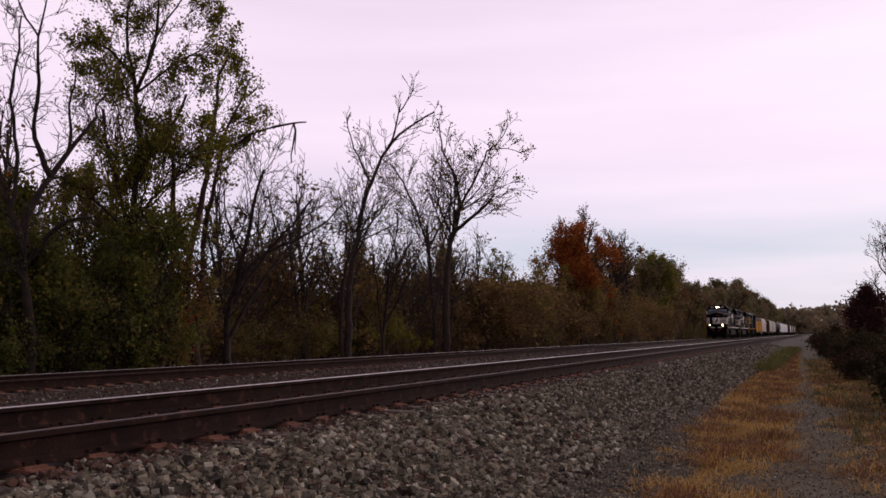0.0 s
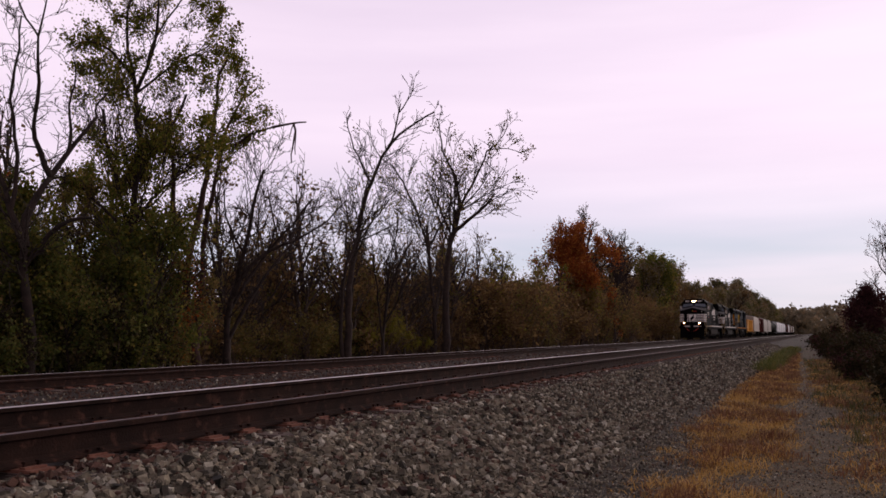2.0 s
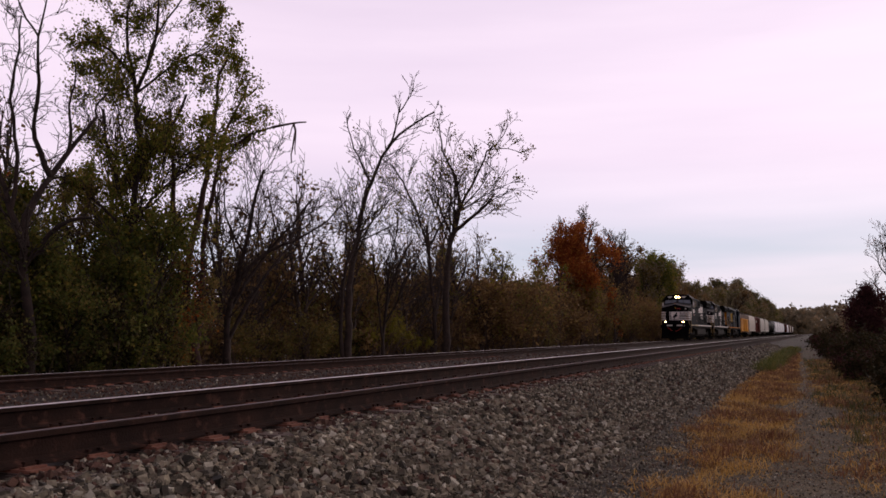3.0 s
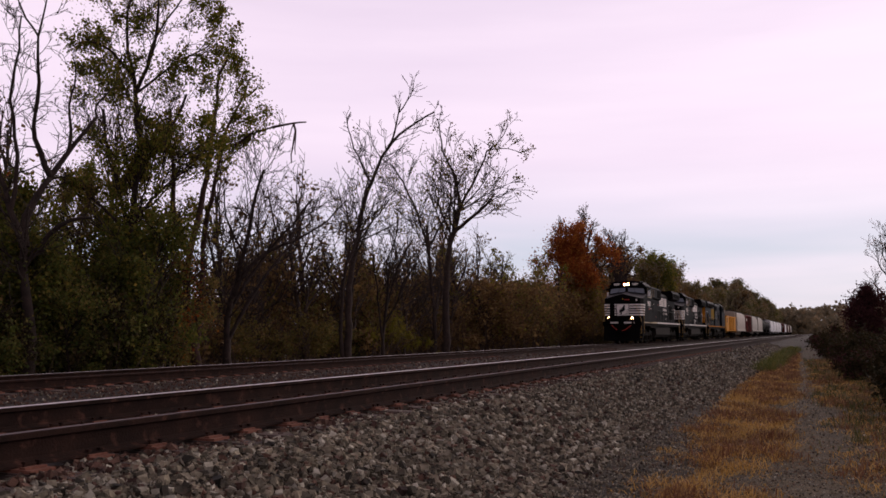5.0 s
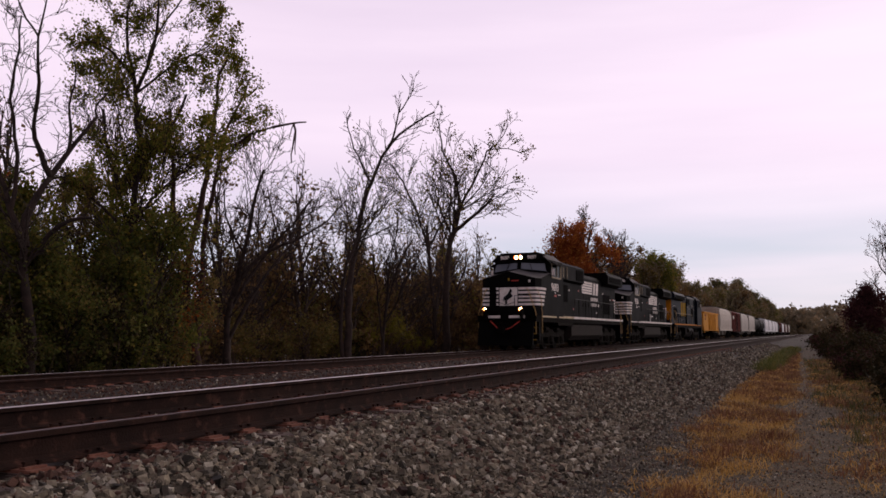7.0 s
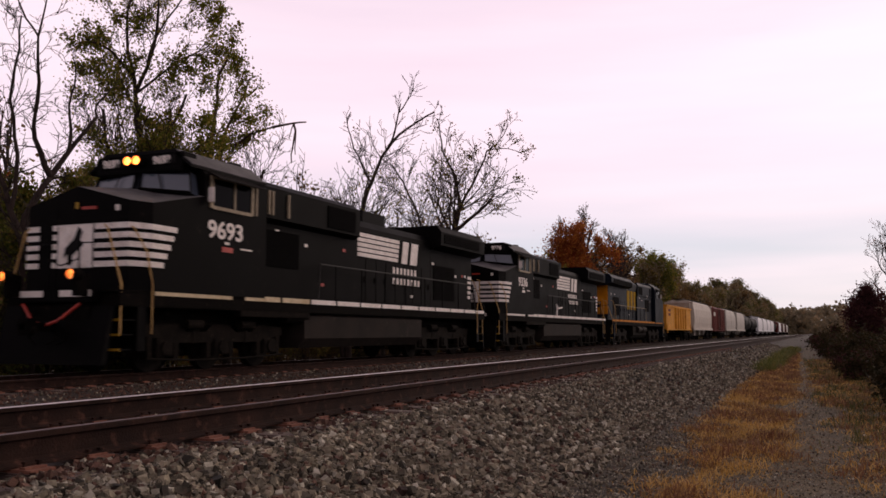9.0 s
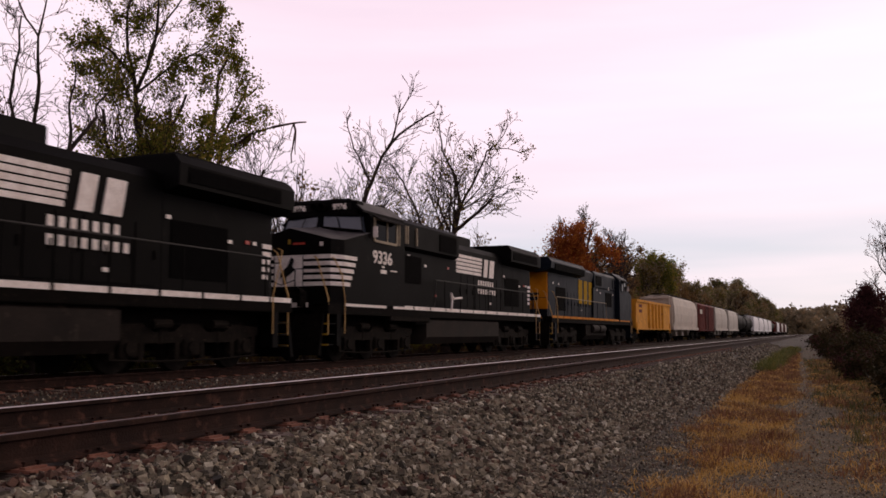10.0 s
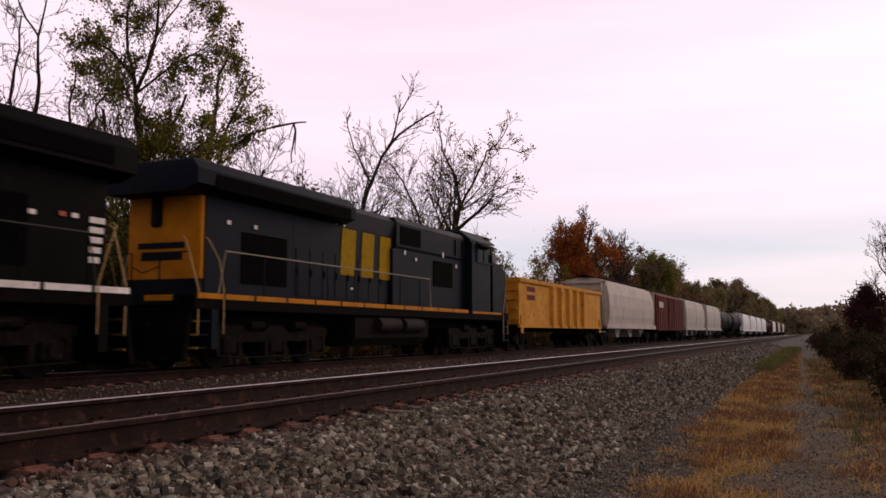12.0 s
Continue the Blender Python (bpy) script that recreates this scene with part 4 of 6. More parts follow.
        for a in (7.0, 8.1):
            for s in (-1, 1):
                part("grille", box(B(), *sorted((s * 1.10, s * 1.19)), a, a + 0.7, 4.02, 4.36), "grille", L)
    for s in (-1, 1):
        x0, x1 = sorted((s * 1.50, s * 1.53))
        part("radiator_grille", box(B(), x0, x1, w0 + 0.3, 20.8, 4.12, 4.46), "grille", L)
        part("side_grille", box(B(), *sorted((s * 1.075, s * 1.10)), 17.2, 19.2, 2.0, 3.3), "grille", L)
        # walkway rail, coloured paler than its posts to look lit
        part("handrail", pipe(B(), [(s * 1.44, 8.5, 1.64), (s * 1.44, 8.6, 2.70), (s * 1.44, 20.3, 2.70), (s * 1.44, 20.55, 1.64)], 0.020), "handrail" if livery == "black" else "tanframe", L)
        for k in range(8):
            part("rail_post", pipe(B(), [(s * 1.44, 9.45 + k * 1.55, 1.64), (s * 1.44, 9.45 + k * 1.55, 2.70)], 0.018), dark, L)
    bm = box(B(), -1.05, 1.05, 20.55, 21.15 if livery == "black" else 20.75, 1.64, zw + 0.1, 0.03)
    endhood = part("hood_end", bm, "endyellow" if livery != "black" else dark, L, "golden yellow hood end" if livery != "black" else "black hood end")
    if livery == "black":
        for s in (-1, 1):
            for k in range(5):
                z = 2.96 - 0.2 * k
                part("end_mark", box(B(), *sorted((s * 1.05, s * 1.065)), 20.70, 21.10 - 0.03 * k, z, z + 0.12), "white", endhood, "white end stripe")
    else:
        part("end_mark", box(B(), -0.62, 0.72, 20.74, 20.77, 2.78, 2.92), "navy", endhood, "plain dark name bar")
        part("end_mark", box(B(), -0.55, 0.62, 20.74, 20.77, 2.50, 2.70), "navy", endhood, "plain dark name bar")
        part("end_base", box(B(), -1.06, 1.06, 20.56, 20.76, 1.64, 2.05), "navy", L)
        part("tail_lamp", box(B(), 0.02, 0.34, 20.74, 20.84, 3.30, 4.05, 0.04), "tankblack", L)
    # side markings: plain shapes in the liveries' colours
    for s in (-1, 1):
        x0, x1 = sorted((s * 1.082, s * 1.104))
        if livery == "black":
            for k in range(5):
                z = 3.93 - 0.158 * k
                part("side_stripe", box(B(), x0, x1, 11.35, 14.3 - 0.03 * k, z - 0.118, z), "white", L, "white side stripe")
            # slanting blocks beside the stripes
            for a, w in ((14.46, 0.44), (15.14, 0.54)):
                part("side_block", prism(B(), [(a, 3.16), (a + w, 3.16), (a + w + 0.14, 3.93), (a + 0.14, 3.93)], "x", x0, x1), "white", L, "plain white marking block")
            for z, n in ((2.78, 7), (2.42, 8)):
                for k in range(n):
                    part("name_bar", box(B(), *sorted((s * 1.10, s * 1.108)), 13.8 + k * 0.28, 13.95 + k * 0.28, z, z + 0.21), "white", L, "plain white lettering bar")
            for yy, zz, cm in ((6.7, 3.4, "white"), (8.1, 3.15, "white"), (9.0, 2.1, "redlight"), (10.2, 3.2, "redlight"), (17.0, 3.3, "white"), (19.2, 2.95, "white"), (19.9, 3.0, "redlight"), (20.2, 3.0, "white"), (15.2, 2.0, "white")):
                xq = 1.22 if yy < 11 else 1.10
                part("decal", box(B(), *sorted((s * xq, s * (xq + 0.012))), yy, yy + 0.16, zz, zz + 0.09), cm, L)
        else:
            for yy, zz, hh in ((19.7, 3.42, 0.10), (18.6, 3.42, 0.10), (14.55, 4.02, 0.08), (14.1, 4.00, 0.08), (13.6, 2.10, 0.06), (10.2, 3.46, 0.14), (9.3, 3.30, 0.12), (6.9, 3.62, 0.20), (5.6, 3.30, 0.14)):
                part("decal", box(B(), *sorted((s * 1.252, s * 1.262)) if yy < 11 else sorted((s * 1.10, s * 1.112)), yy, yy + 0.12, zz, zz + hh), "white", L)
            # three plain golden shapes with slanting ends
            for y0, w in ((11.1, 0.78), (12.3, 0.78), (13.5, 0.86)):
                part("side_block", prism(B(), [(y0, 2.52), (y0 + w, 2.52), (y0 + w - 0.10, 3.95), (y0 - 0.10, 3.95)], "x", x0, x1), "goldmark", L, "plain golden marking block")
    if livery == "black":
        lettering(L, number, 0.56, (1.527, 3.56, 2.97), (90, 0, 90), "white", wide=1.2)
        part("data_bar", box(B(), 1.52, 1.53, 4.2, 4.36, 2.84, 2.90), "white", L)
        part("data_bar", box(B(), 1.52, 1.53, 4.10, 4.50, 2.66, 2.78), "redlight" if lit else "white", L)
        part("data_bar", box(B(), 1.52, 1.53, 4.8, 5.25, 2.76, 2.80), "white", L)
    if lit:
        for xa, xb, xc in ((-0.75, -0.35, 0.0), (0.75, 0.35, 0.05)):
            part("brake_hose", pipe(B(), [(xa, 0.70, 1.36), (xb, 0.56, 1.02), (xc, 0.52, 0.92)], 0.03), "redlight", L, "red brake hose")
    if number == "9336":
        part("hung_hose", pipe(B(), [(1.53, 9.86, 1.66), (1.54, 9.90, 1.98), (1.54, 9.80, 2.26), (1.54, 10.05, 2.06), (1.54, 10.85, 2.12)], 0.045), "white", L, "pale hose hung over the sill")
    # roof gear
    bm = box(B(), -0.5, 0.5, 4.2 - c, 5.3 - c, 4.94, 5.06, 0.02)
    for k in range(3):
        cyl(bm, "y", (0.6 + 0.09 * k, 5.02), 0.035, 5.2 - c, 5.7 - c, 8, 0.07)
    part("roof_gear", bm, roofm, L)
    bm = box(B(), 0.25, 0.55, 11.30, 11.42, 4.34, 4.52)
    for k in range(3):
        cyl(bm, "y", (0.30 + 0.12 * k, 4.56 + 0.05 * (k % 2)), 0.04, 11.1, 11.65, 8, 0.08)
    part("horn", bm, "frameblack", L)
    part("bell", cyl(B(), "z", (-0.7, 9.0), 0.16, 4.55, 4.74, 12, 0.06), "frameblack", L)
    loco_truck(L, 4.55 - ext)
    loco_truck(L, 17.8)
    return L


def sides(pts):
    return pts + [(-x, z) for x, z in pts[::-1]]


def car_base(L, length, spin, inset=2.0):
    bm = box(B(), -0.35, 0.35, 0.6, length - 0.6, 0.82, 1.10)
    for yy in (inset, length - inset):
        box(bm, -1.3, 1.3, yy - 0.2, yy + 0.2, 0.9, 1.12)
    part("centre_sill", bm, "frameblack", L)
    coupler(L, 0.6, 0.02)
    coupler(L, length - 0.6, length - 0.02)
    car_truck(L, inset, spin)
    car_truck(L, length - inset, spin)


def ladder(L, x, y, z0, z1, m, w=0.42):
    bm = B()
    for dy in (0, w):
        pipe(bm, [(x, y + dy, z0), (x, y + dy, z1)], 0.018, 5)
    z = z0 + 0.2
    while z < z1:
        pipe(bm, [(x, y, z), (x, y + w, z)], 0.014, 5)
        z += 0.38
    part("ladder", bm, m, L)


def gondola(length=17.6):
    L = thing("gondola_car", pose(0, 0, 0), "weathered yellow ribbed high-side gondola car", "rail car", "freight cars of the train")
    y0, y1 = 0.62, length - 0.65
    bm = B()
    for s in (-1, 1):
        x0, x1 = sorted((s * 1.40, s * 1.46))
        box(bm, x0, x1, y0, y1, 1.12, 3.20)
    box(bm, -1.40, 1.40, y0, y0 + 0.06, 1.12, 3.20)
    box(bm, -1.40, 1.40, y1 - 0.06, y1, 1.12, 3.20)
    box(bm, -1.40, 1.40, y0, y1, 1.12, 1.2)
    part("body", bm, "gondola", L)
    bm = B()
    for s in (-1, 1):
        x0, x1 = sorted((s * 1.36, s * 1.56))
        box(bm, x0, x1, y0 - 0.04, y1 + 0.04, 3.16, 3.36, 0.02)
        x0, x1 = sorted((s * 1.40, s * 1.52))
        box(bm, x0, x1, y0, y1, 1.02, 1.16)
    box(bm, -1.5, 1.5, y0 - 0.06, y0 + 0.1, 3.16, 3.36)
    box(bm, -1.5, 1.5, y1 - 0.1, y1 + 0.06, 3.16, 3.36)
    part("top_rail", bm, "gondola", L)
    for s in (-1, 1):
        for yy in (6.0, 7.6, 9.2, 10.8, 12.4):
            x0, x1 = sorted((s * 1.46, s * 1.63))
            part("side_post", prism(B(), [(x0 if s > 0 else x1, yy - 0.30), (x1 if s > 0 else x0, yy - 0.24), (x1 if s > 0 else x0, yy + 0.24), (x0 if s > 0 else x1, yy + 0.30)], "z", 1.12, 3.18), "gondola", L)
        for yy in (y0 + 0.2, y1 - 0.5):
            part("corner_step", box(B(), *sorted((s * 1.46, s * 1.52)), yy, yy + 0.3, 0.75, 1.6), "gondola", L)
        for z in (2.75, 2.35):
            part("data_bar", box(B(), *sorted((s * 1.46, s * 1.467)), y0 + 1.2, y0 + 2.5, z, z + 0.25), "boxred", L, "unreadable dark lettering bar")
    for k in range(4):
        part("end_post", box(B(), -1.4, 1.4, y0 - 0.09, y0, 1.4 + 0.45 * k, 1.55 + 0.45 * k), "gondola", L)
    car_base(L, length, True)
    return L


def round_hopper(length, m, label, lobes=1, spin=False):
    """Covered hopper with bulging sides and slope sheets at both ends."""
    L = thing("covered_hopper", pose(0, 0, 0), label, "rail car", "freight cars of the train")
    y0, y1 = 0.75, length - 0.75
    prof = sides([(-1.46, 1.28), (-1.56, 1.9), (-1.58, 2.6), (-1.52, 3.4), (-1.34, 4.05), (-0.9, 4.38), (-0.3, 4.48)])
    seg = (y1 - y0 - 1.6) / lobes
    for k in range(lobes):
        a, b = y0 + 0.8 + seg * k, y0 + 0.8 + seg * (k + 1)
        bm = B()
        rings = []
        inset = 0.10 if lobes > 1 else 0.0
        for yy, sc in ((a + 0.02, 0.93 if lobes > 1 else 1.0), (a + 0.25, 1.0), (b - 0.25, 1.0), (b - 0.02, 0.93 if lobes > 1 else 1.0)):
            rings.append([bm.verts.new((x * (sc - inset * 0.0), yy, 2.4 + (z - 2.4) * sc)) for x, z in prof])
        n = len(prof)
        for r0, r1 in zip(rings, rings[1:]):
            for i in range(n):
                bm.faces.new((r0[i], r0[(i + 1) % n], r1[(i + 1) % n], r1[i]))
        bm.faces.new(rings[0])
        bm.faces.new(rings[-1][::-1])
        part("body", bm, m, L)
    # end slope sheets, end frames, roof walk, sills
    for e in (0, 1):
        def Y(v):
            return y0 + v if e == 0 else y1 - v
        bm = B()
        prism(bm, [(Y(0.8), 1.28), (Y(0.8), 4.3), (Y(0.25), 4.3), (Y(0.3), 3.6), (Y(1.4), 1.9)], "x", -1.15, 1.15)
        part("slope_sheet", bm, m, L)
        bm = B()
        for s in (-1, 1):
            box(bm, *sorted((s * 1.30, s * 1.48)), *sorted((Y(0.0), Y(0.12))), 1.05, 4.15)
        box(bm, -1.48, 1.48, *sorted((Y(0.0), Y(0.9))), 1.05, 1.22)
        box(bm, -1.48, 1.48, *sorted((Y(0.0), Y(0.12))), 4.05, 4.2)
        part("end_frame", bm, m, L)
        ladder(L, 1.5, Y(0.1) if e == 0 else Y(0.52), 1.0, 4.2, m)
    for s in (-1, 1):
        part("side_sill", box(B(), *sorted((s * 1.44, s * 1.60)), y0, y1, 1.05, 1.36, 0.02), m, L)
    bm = box(B(), -0.45, 0.45, y0, y1, 4.52, 4.56)
    for s in (-1, 1):
        box(bm, *sorted((s * 0.95, s * 1.0)), y0 + 0.6, y1 - 0.6, 4.42, 4.50)
    part("roof_walk", bm, "dustygrey", L)
    for k in range(4):
        yy = y0 + (y1 - y0) * (k + 0.5) / 4
        bm = prism(B(), [(yy - 1.4, 1.3), (yy + 1.4, 1.3), (yy + 0.35, 0.45), (yy - 0.35, 0.45)], "x", -0.8, 0.8)
        part("outlet", bm, m, L)
        part("hatch", cyl(B(), "z", (0, yy), 0.36, 4.46, 4.62, 16), m, L)
    car_base(L, length, spin)
    return L


def boxcar(length, m, label, spin=False):
    L = thing("boxcar", pose(0, 0, 0), label, "rail car", "freight cars of the train")
    y0, y1 = 0.65, length - 0.65
    bm = prism(B(), sides([(-1.46, 1.0), (-1.46, 4.05), (-1.1, 4.3), (-0.3, 4.45)]), "y", y0, y1)
    part("body", bm, m, L)
    for s in (-1, 1):
        k = 0
        yy = y0 + 0.5
        while yy < y1 - 0.3:
            if abs(yy - length / 2) > 1.9:
                part("side_rib", box(B(), *sorted((s * 1.455, s * 1.51)), yy - 0.05, yy + 0.05, 1.05, 4.0), m, L)
            yy += 1.05
        d = part("sliding_door", box(B(), *sorted((s * 1.46, s * 1.53)), length / 2 - 1.5, length / 2 + 1.5, 1.1, 4.0, 0.02), m, L)
        for k in range(4):
            part("door_rod", pipe(B(), [(s * 1.55, length / 2 - 1.2 + 0.8 * k, 1.1), (s * 1.55, length / 2 - 1.2 + 0.8 * k, 4.0)], 0.025, 5), "dustygrey", d)
        part("data_bar", box(B(), *sorted((s * 1.512, s * 1.52)), y0 + 1.0, y0 + 3.2, 3.0, 3.5), "hopper", L, "unreadable pale lettering bar")
    bm = box(B(), -0.4, 0.4, y0, y1, 4.46, 4.50)
    part("roof_walk", bm, "dustygrey", L)
    ladder(L, 1.53, y0 + 0.05, 0.9, 4.1, m)
    ladder(L, 1.53, y1 - 0.5, 0.9, 4.1, m)
    car_base(L, length, spin)
    return L


def tank_car(length, m, label, spin=False):
    L = thing("tank_car", pose(0, 0, 0), label, "rail car", "freight cars of the train")
    bm = B()
    n, zc, R = 24, 2.62, 1.52
    rings = []
    for y, r in ((0.9, 0.25), (1.0, 0.8), (1.25, 1.25), (1.6, R), (length - 1.6, R), (length - 1.25, 1.25), (length - 1.0, 0.8), (length - 0.9, 0.25)):
        rings.append([bm.verts.new((r * math.cos(2 * math.pi * i / n), y, zc + r * math.sin(2 * math.pi * i / n))) for i in range(n)])
    for a, b in zip(rings, rings[1:]):
        for i in range(n):
            bm.faces.new((a[i], a[(i + 1) % n], b[(i + 1) % n], b[i]))
    bm.faces.new(rings[0])
    bm.faces.new(rings[-1][::-1])
    part("tank", bm, m, L)
    bm = cyl(B(), "z", (0, length / 2), 0.5, 4.05, 4.45, 16)
    box(bm, -0.9, 0.9, length / 2 - 1.2, length / 2 + 1.2, 4.06, 4.12)
    part("dome", bm, m, L)
    bm = B()
    for s in (-1, 1):
        pipe(bm, [(s * 1.5, 1.0, 2.1), (s * 1.58, 1.8, 2.3), (s * 1.58, length - 1.8, 2.3), (s * 1.5, length - 1.0, 2.1)], 0.025)
        box(bm, *sorted((s * 1.35, s * 1.5)), 0.7, 2.4, 1.0, 1.15)
        box(bm, *sorted((s * 1.35, s * 1.5)), length - 2.4, length - 0.7, 1.0, 1.15)
    part("side_rail", bm, "frameblack", L)
    bm = box(B(), -1.2, 1.2, 1.9, 2.4, 1.0, 1.6)
    box(bm, -1.2, 1.2, length - 2.4, length - 1.9, 1.0, 1.6)
    part("saddle", bm, "frameblack", L)
    ladder(L, 1.56, length / 2 - 0.2, 0.9, 4.1, "frameblack")
    car_base(L, length, spin)
    return L


def build_train():
    back = 0.0
    for spec in (("9693", True, "black"), ("9336", False, "black"), ("", False, "navy")):
        L = build_loco(*spec)
        back += 0.2 if spec[2] == "navy" else 0.0
        MOVING.append((L, back + (LOCO_LEN if spec[2] == "navy" else 0.0), spec[2] == "navy"))
        back += LOCO_LEN + (0.8 if spec[2] == "navy" else 0.0)
    def couple(car, length):
        nonlocal back
        MOVING.append((car, back, False))
        back += length
        return car
    couple(gondola(17.6), 17.6)
    couple(round_hopper(19.8, "hopper", "large grey covered hopper car with stained bulging sides", 1, True), 19.8)
    couple(boxcar(16.6, "boxred", "oxide red ribbed boxcar with sliding door"), 16.6)
    tan = couple(round_hopper(18.6, "hopper_tan", "cream two-bay covered hopper car", 2), 18.6)
    couple(copy_thing(tan, pose(0, 0, 0)), 18.6)
    black = couple(tank_car(18.4, "tankblack", "black tank car with walkway dome"), 18.4)
    couple(copy_thing(black, pose(0, 0, 0)), 18.4)
    white = couple(round_hopper(19.0, "whitecar", "white covered hopper car with rounded sides", 1), 19.0)
    for k in range(3):
        couple(copy_thing(white, pose(0, 0, 0)), 19.0)
    couple(copy_thing(black, pose(0, 0, 0)), 18.4)
    red = couple(boxcar(16.6, "boxred", "oxide red ribbed boxcar with sliding door"), 16.6)
    couple(copy_thing(white, pose(0, 0, 0)), 19.0)
    couple(copy_thing(red, pose(0, 0, 0)), 16.6)
    for k in range(3):
        couple(copy_thing(red if k == 1 else tan, pose(0, 0, 0)), 18.6)
    couple(copy_thing(black, pose(0, 0, 0)), 18.4)


build_train()
for car, behind, reversed_car in MOVING:
    for piece in car.children:
        if not piece.name.startswith("truck"):
            piece.matrix_basis = Matrix.Translation((0, 0, LIFT)) @ Matrix.Diagonal((1, 1, SQUAT, 1)) @ piece.matrix_basis
# ---- trees and brush ----
UP = np.array((0.0, 0.0, 1.0))


def unit(v):
    return v / (np.linalg.norm(v) + 1e-9)


class Wood:
    """Collects the wood of one tree and the places where its leaves sit."""

    def __init__(self, seed):
        self.rng = np.random.default_rng(seed)
        self.V, self.F, self.tips, self.fine = [], [], [], 0.006
        self.SV, self.SF, self.nodes = [], [], []

    def limb(self, p, d, length, r, level, depth, twig=1.0, rise=0.10, wobble=0.16, spread=42, end=0.35, leaf_from=2):
        rng = self.rng
        n = int(min(6, max(3 if level < 2 else 2, length / 0.36)))
        pts, rads, dirs = [p.copy()], [r], [d]
        for i in range(n):
            d = unit(d + wobble * rng.normal(size=3) + rise * UP * (1 if level else 0.5))
            p = p + d * length / n
            pts.append(p.copy())
            rads.append(max(r * (1 - (1 - end) * (i + 1) / n), self.fine))
            dirs.append(d)
        tube_data(self.V, self.F, pts, rads, 6 if r > 0.06 else (4 if r > 0.018 else 3))
        self.fork(pts, dirs, length, r, level, depth, twig, rise, wobble, spread, end, leaf_from)

    def fork(self, pts, dirs, length, r, level, depth, twig, rise, wobble, spread, end, leaf_from, first=0.3):
        rng = self.rng
        n = len(pts) - 1
        if level >= leaf_from:
            for q, dd in zip(pts[1:], dirs[1:]):
                self.tips.append((q, dd))
        if level >= depth:
            return
        kids = max(2, int(round((2.4 + length * 2.0) * twig)))
        for k in range(kids):
            f = first + (1 - first) * (k + rng.random()) / kids
            i = min(n - 1, int(f * n))
            g = f * n - i
            q = pts[i] * (1 - g) + pts[i + 1] * g
            ax = dirs[min(i + 1, n)]
            s = unit(np.cross(ax, rng.normal(size=3)))
            a = radians(spread * rng.uniform(0.55, 1.3))
            nd = unit(math.cos(a) * ax + math.sin(a) * s)
            nl = length * rng.uniform(0.42, 0.80) * (1.1 - 0.40 * f)
            if nl < 0.12:
                continue
            self.limb(q, nd, nl, max(r * 0.5 * (1.05 - 0.4 * f), self.fine), level + 1, depth, twig, rise, wobble * 1.05, spread, end, leaf_from)

    def stem(self, u, across, z, lean, curve, length, r, depth, end=0.5, **how):
        """A main stem as an arc in the plane of u and the vertical: start across and up, lean and curve in degrees."""
        rng = self.rng
        n = max(5, int(length / 0.45))
        deep = np.cross(u, UP)
        p = u * across + UP * z
        if self.nodes:
            flat = [q for q in self.nodes if np.hypot((q - p) @ u, q[2] - z) < 0.45]
            if flat:
                p = min(flat, key=lambda q: np.hypot((q - p) @ u, q[2] - z)).copy()
        sway = rng.normal() * 0.16
        k1, k2 = rng.normal(size=2) * 0.035 * length ** 0.5
        base, pts, rads, dirs = p.copy(), [p.copy()], [r], []
        for i in range(n):
            f = (i + 1) / n
            a = radians(lean + curve * (i + 0.5) / n)
            base = base + (math.sin(a) * u + math.cos(a) * UP + deep * sway) * length / n
            bend = math.sin(math.pi * f) * k1 + math.sin(2 * math.pi * f) * k2
            q = base + u * bend * math.cos(a) + deep * bend * 0.7 + (rng.normal(size=3) * 0.012 * length ** 0.5 if i < n - 1 else 0)
            dirs.append(unit(q - pts[-1]))
            pts.append(q)
            rads.append(r * (1 - (1 - end) * f))
        self.nodes += pts
        tube_data(self.SV, self.SF, pts, rads, 8 if r > 0.1 else 6)
        dirs = [dirs[0]] + dirs
        opts = dict(twig=1.0, rise=0.10, wobble=0.085, spread=39, end=0.35, leaf_from=2)
        opts.update(how)
        first = 0.75 if r > 0.14 else (0.45 if r > 0.09 else 0.2)
        self.fork(pts, dirs, length * 0.72, r * 0.62, 0, depth, first=first, **opts)


def leaves(rng, spots, count, size, scatter, bare=0.40):
    """Small folded leaves about the twig ends."""
    V, F = [], []
    if not spots:
        return V, F
    P = np.array([s[0] for s in spots])
    clump = np.array([noise.noise((q[0] * 0.9 / max(scatter * 5, 1), q[1] * 0.9 / max(scatter * 5, 1), q[2] * 0.9 / max(scatter * 5, 1) + 4.0)) for q in P])
    if len(P) > 50:
        P = P[clump > np.quantile(clump, bare)]
    weight = np.exp(1.25 * rng.normal(size=len(P)))
    pick = rng.choice(len(P), count, p=weight / weight.sum())
    pos = P[pick] + rng.normal(size=(count, 3)) * scatter * rng.uniform(0.25, 1.1, (count, 1))
    d = rng.normal(size=(count, 3))
    d /= np.linalg.norm(d, axis=1)[:, None]
    e = np.cross(d, rng.normal(size=(count, 3)))
    e /= np.linalg.norm(e, axis=1)[:, None] + 1e-9
    s = size * rng.uniform(0.6, 1.35, count)[:, None]
    w = s * rng.uniform(0.32, 0.5, count)[:, None]
    k = np.cross(d, e) * s * 0.12
    quad = np.stack([pos - d * s * 0.5, pos + e * w + k, pos + d * s * 0.5, pos - e * w + k], 1).reshape(-1, 3)
    return [tuple(v) for v in quad.tolist()], [(4 * i, 4 * i + 1, 4 * i + 2, 4 * i + 3) for i in range(count)]


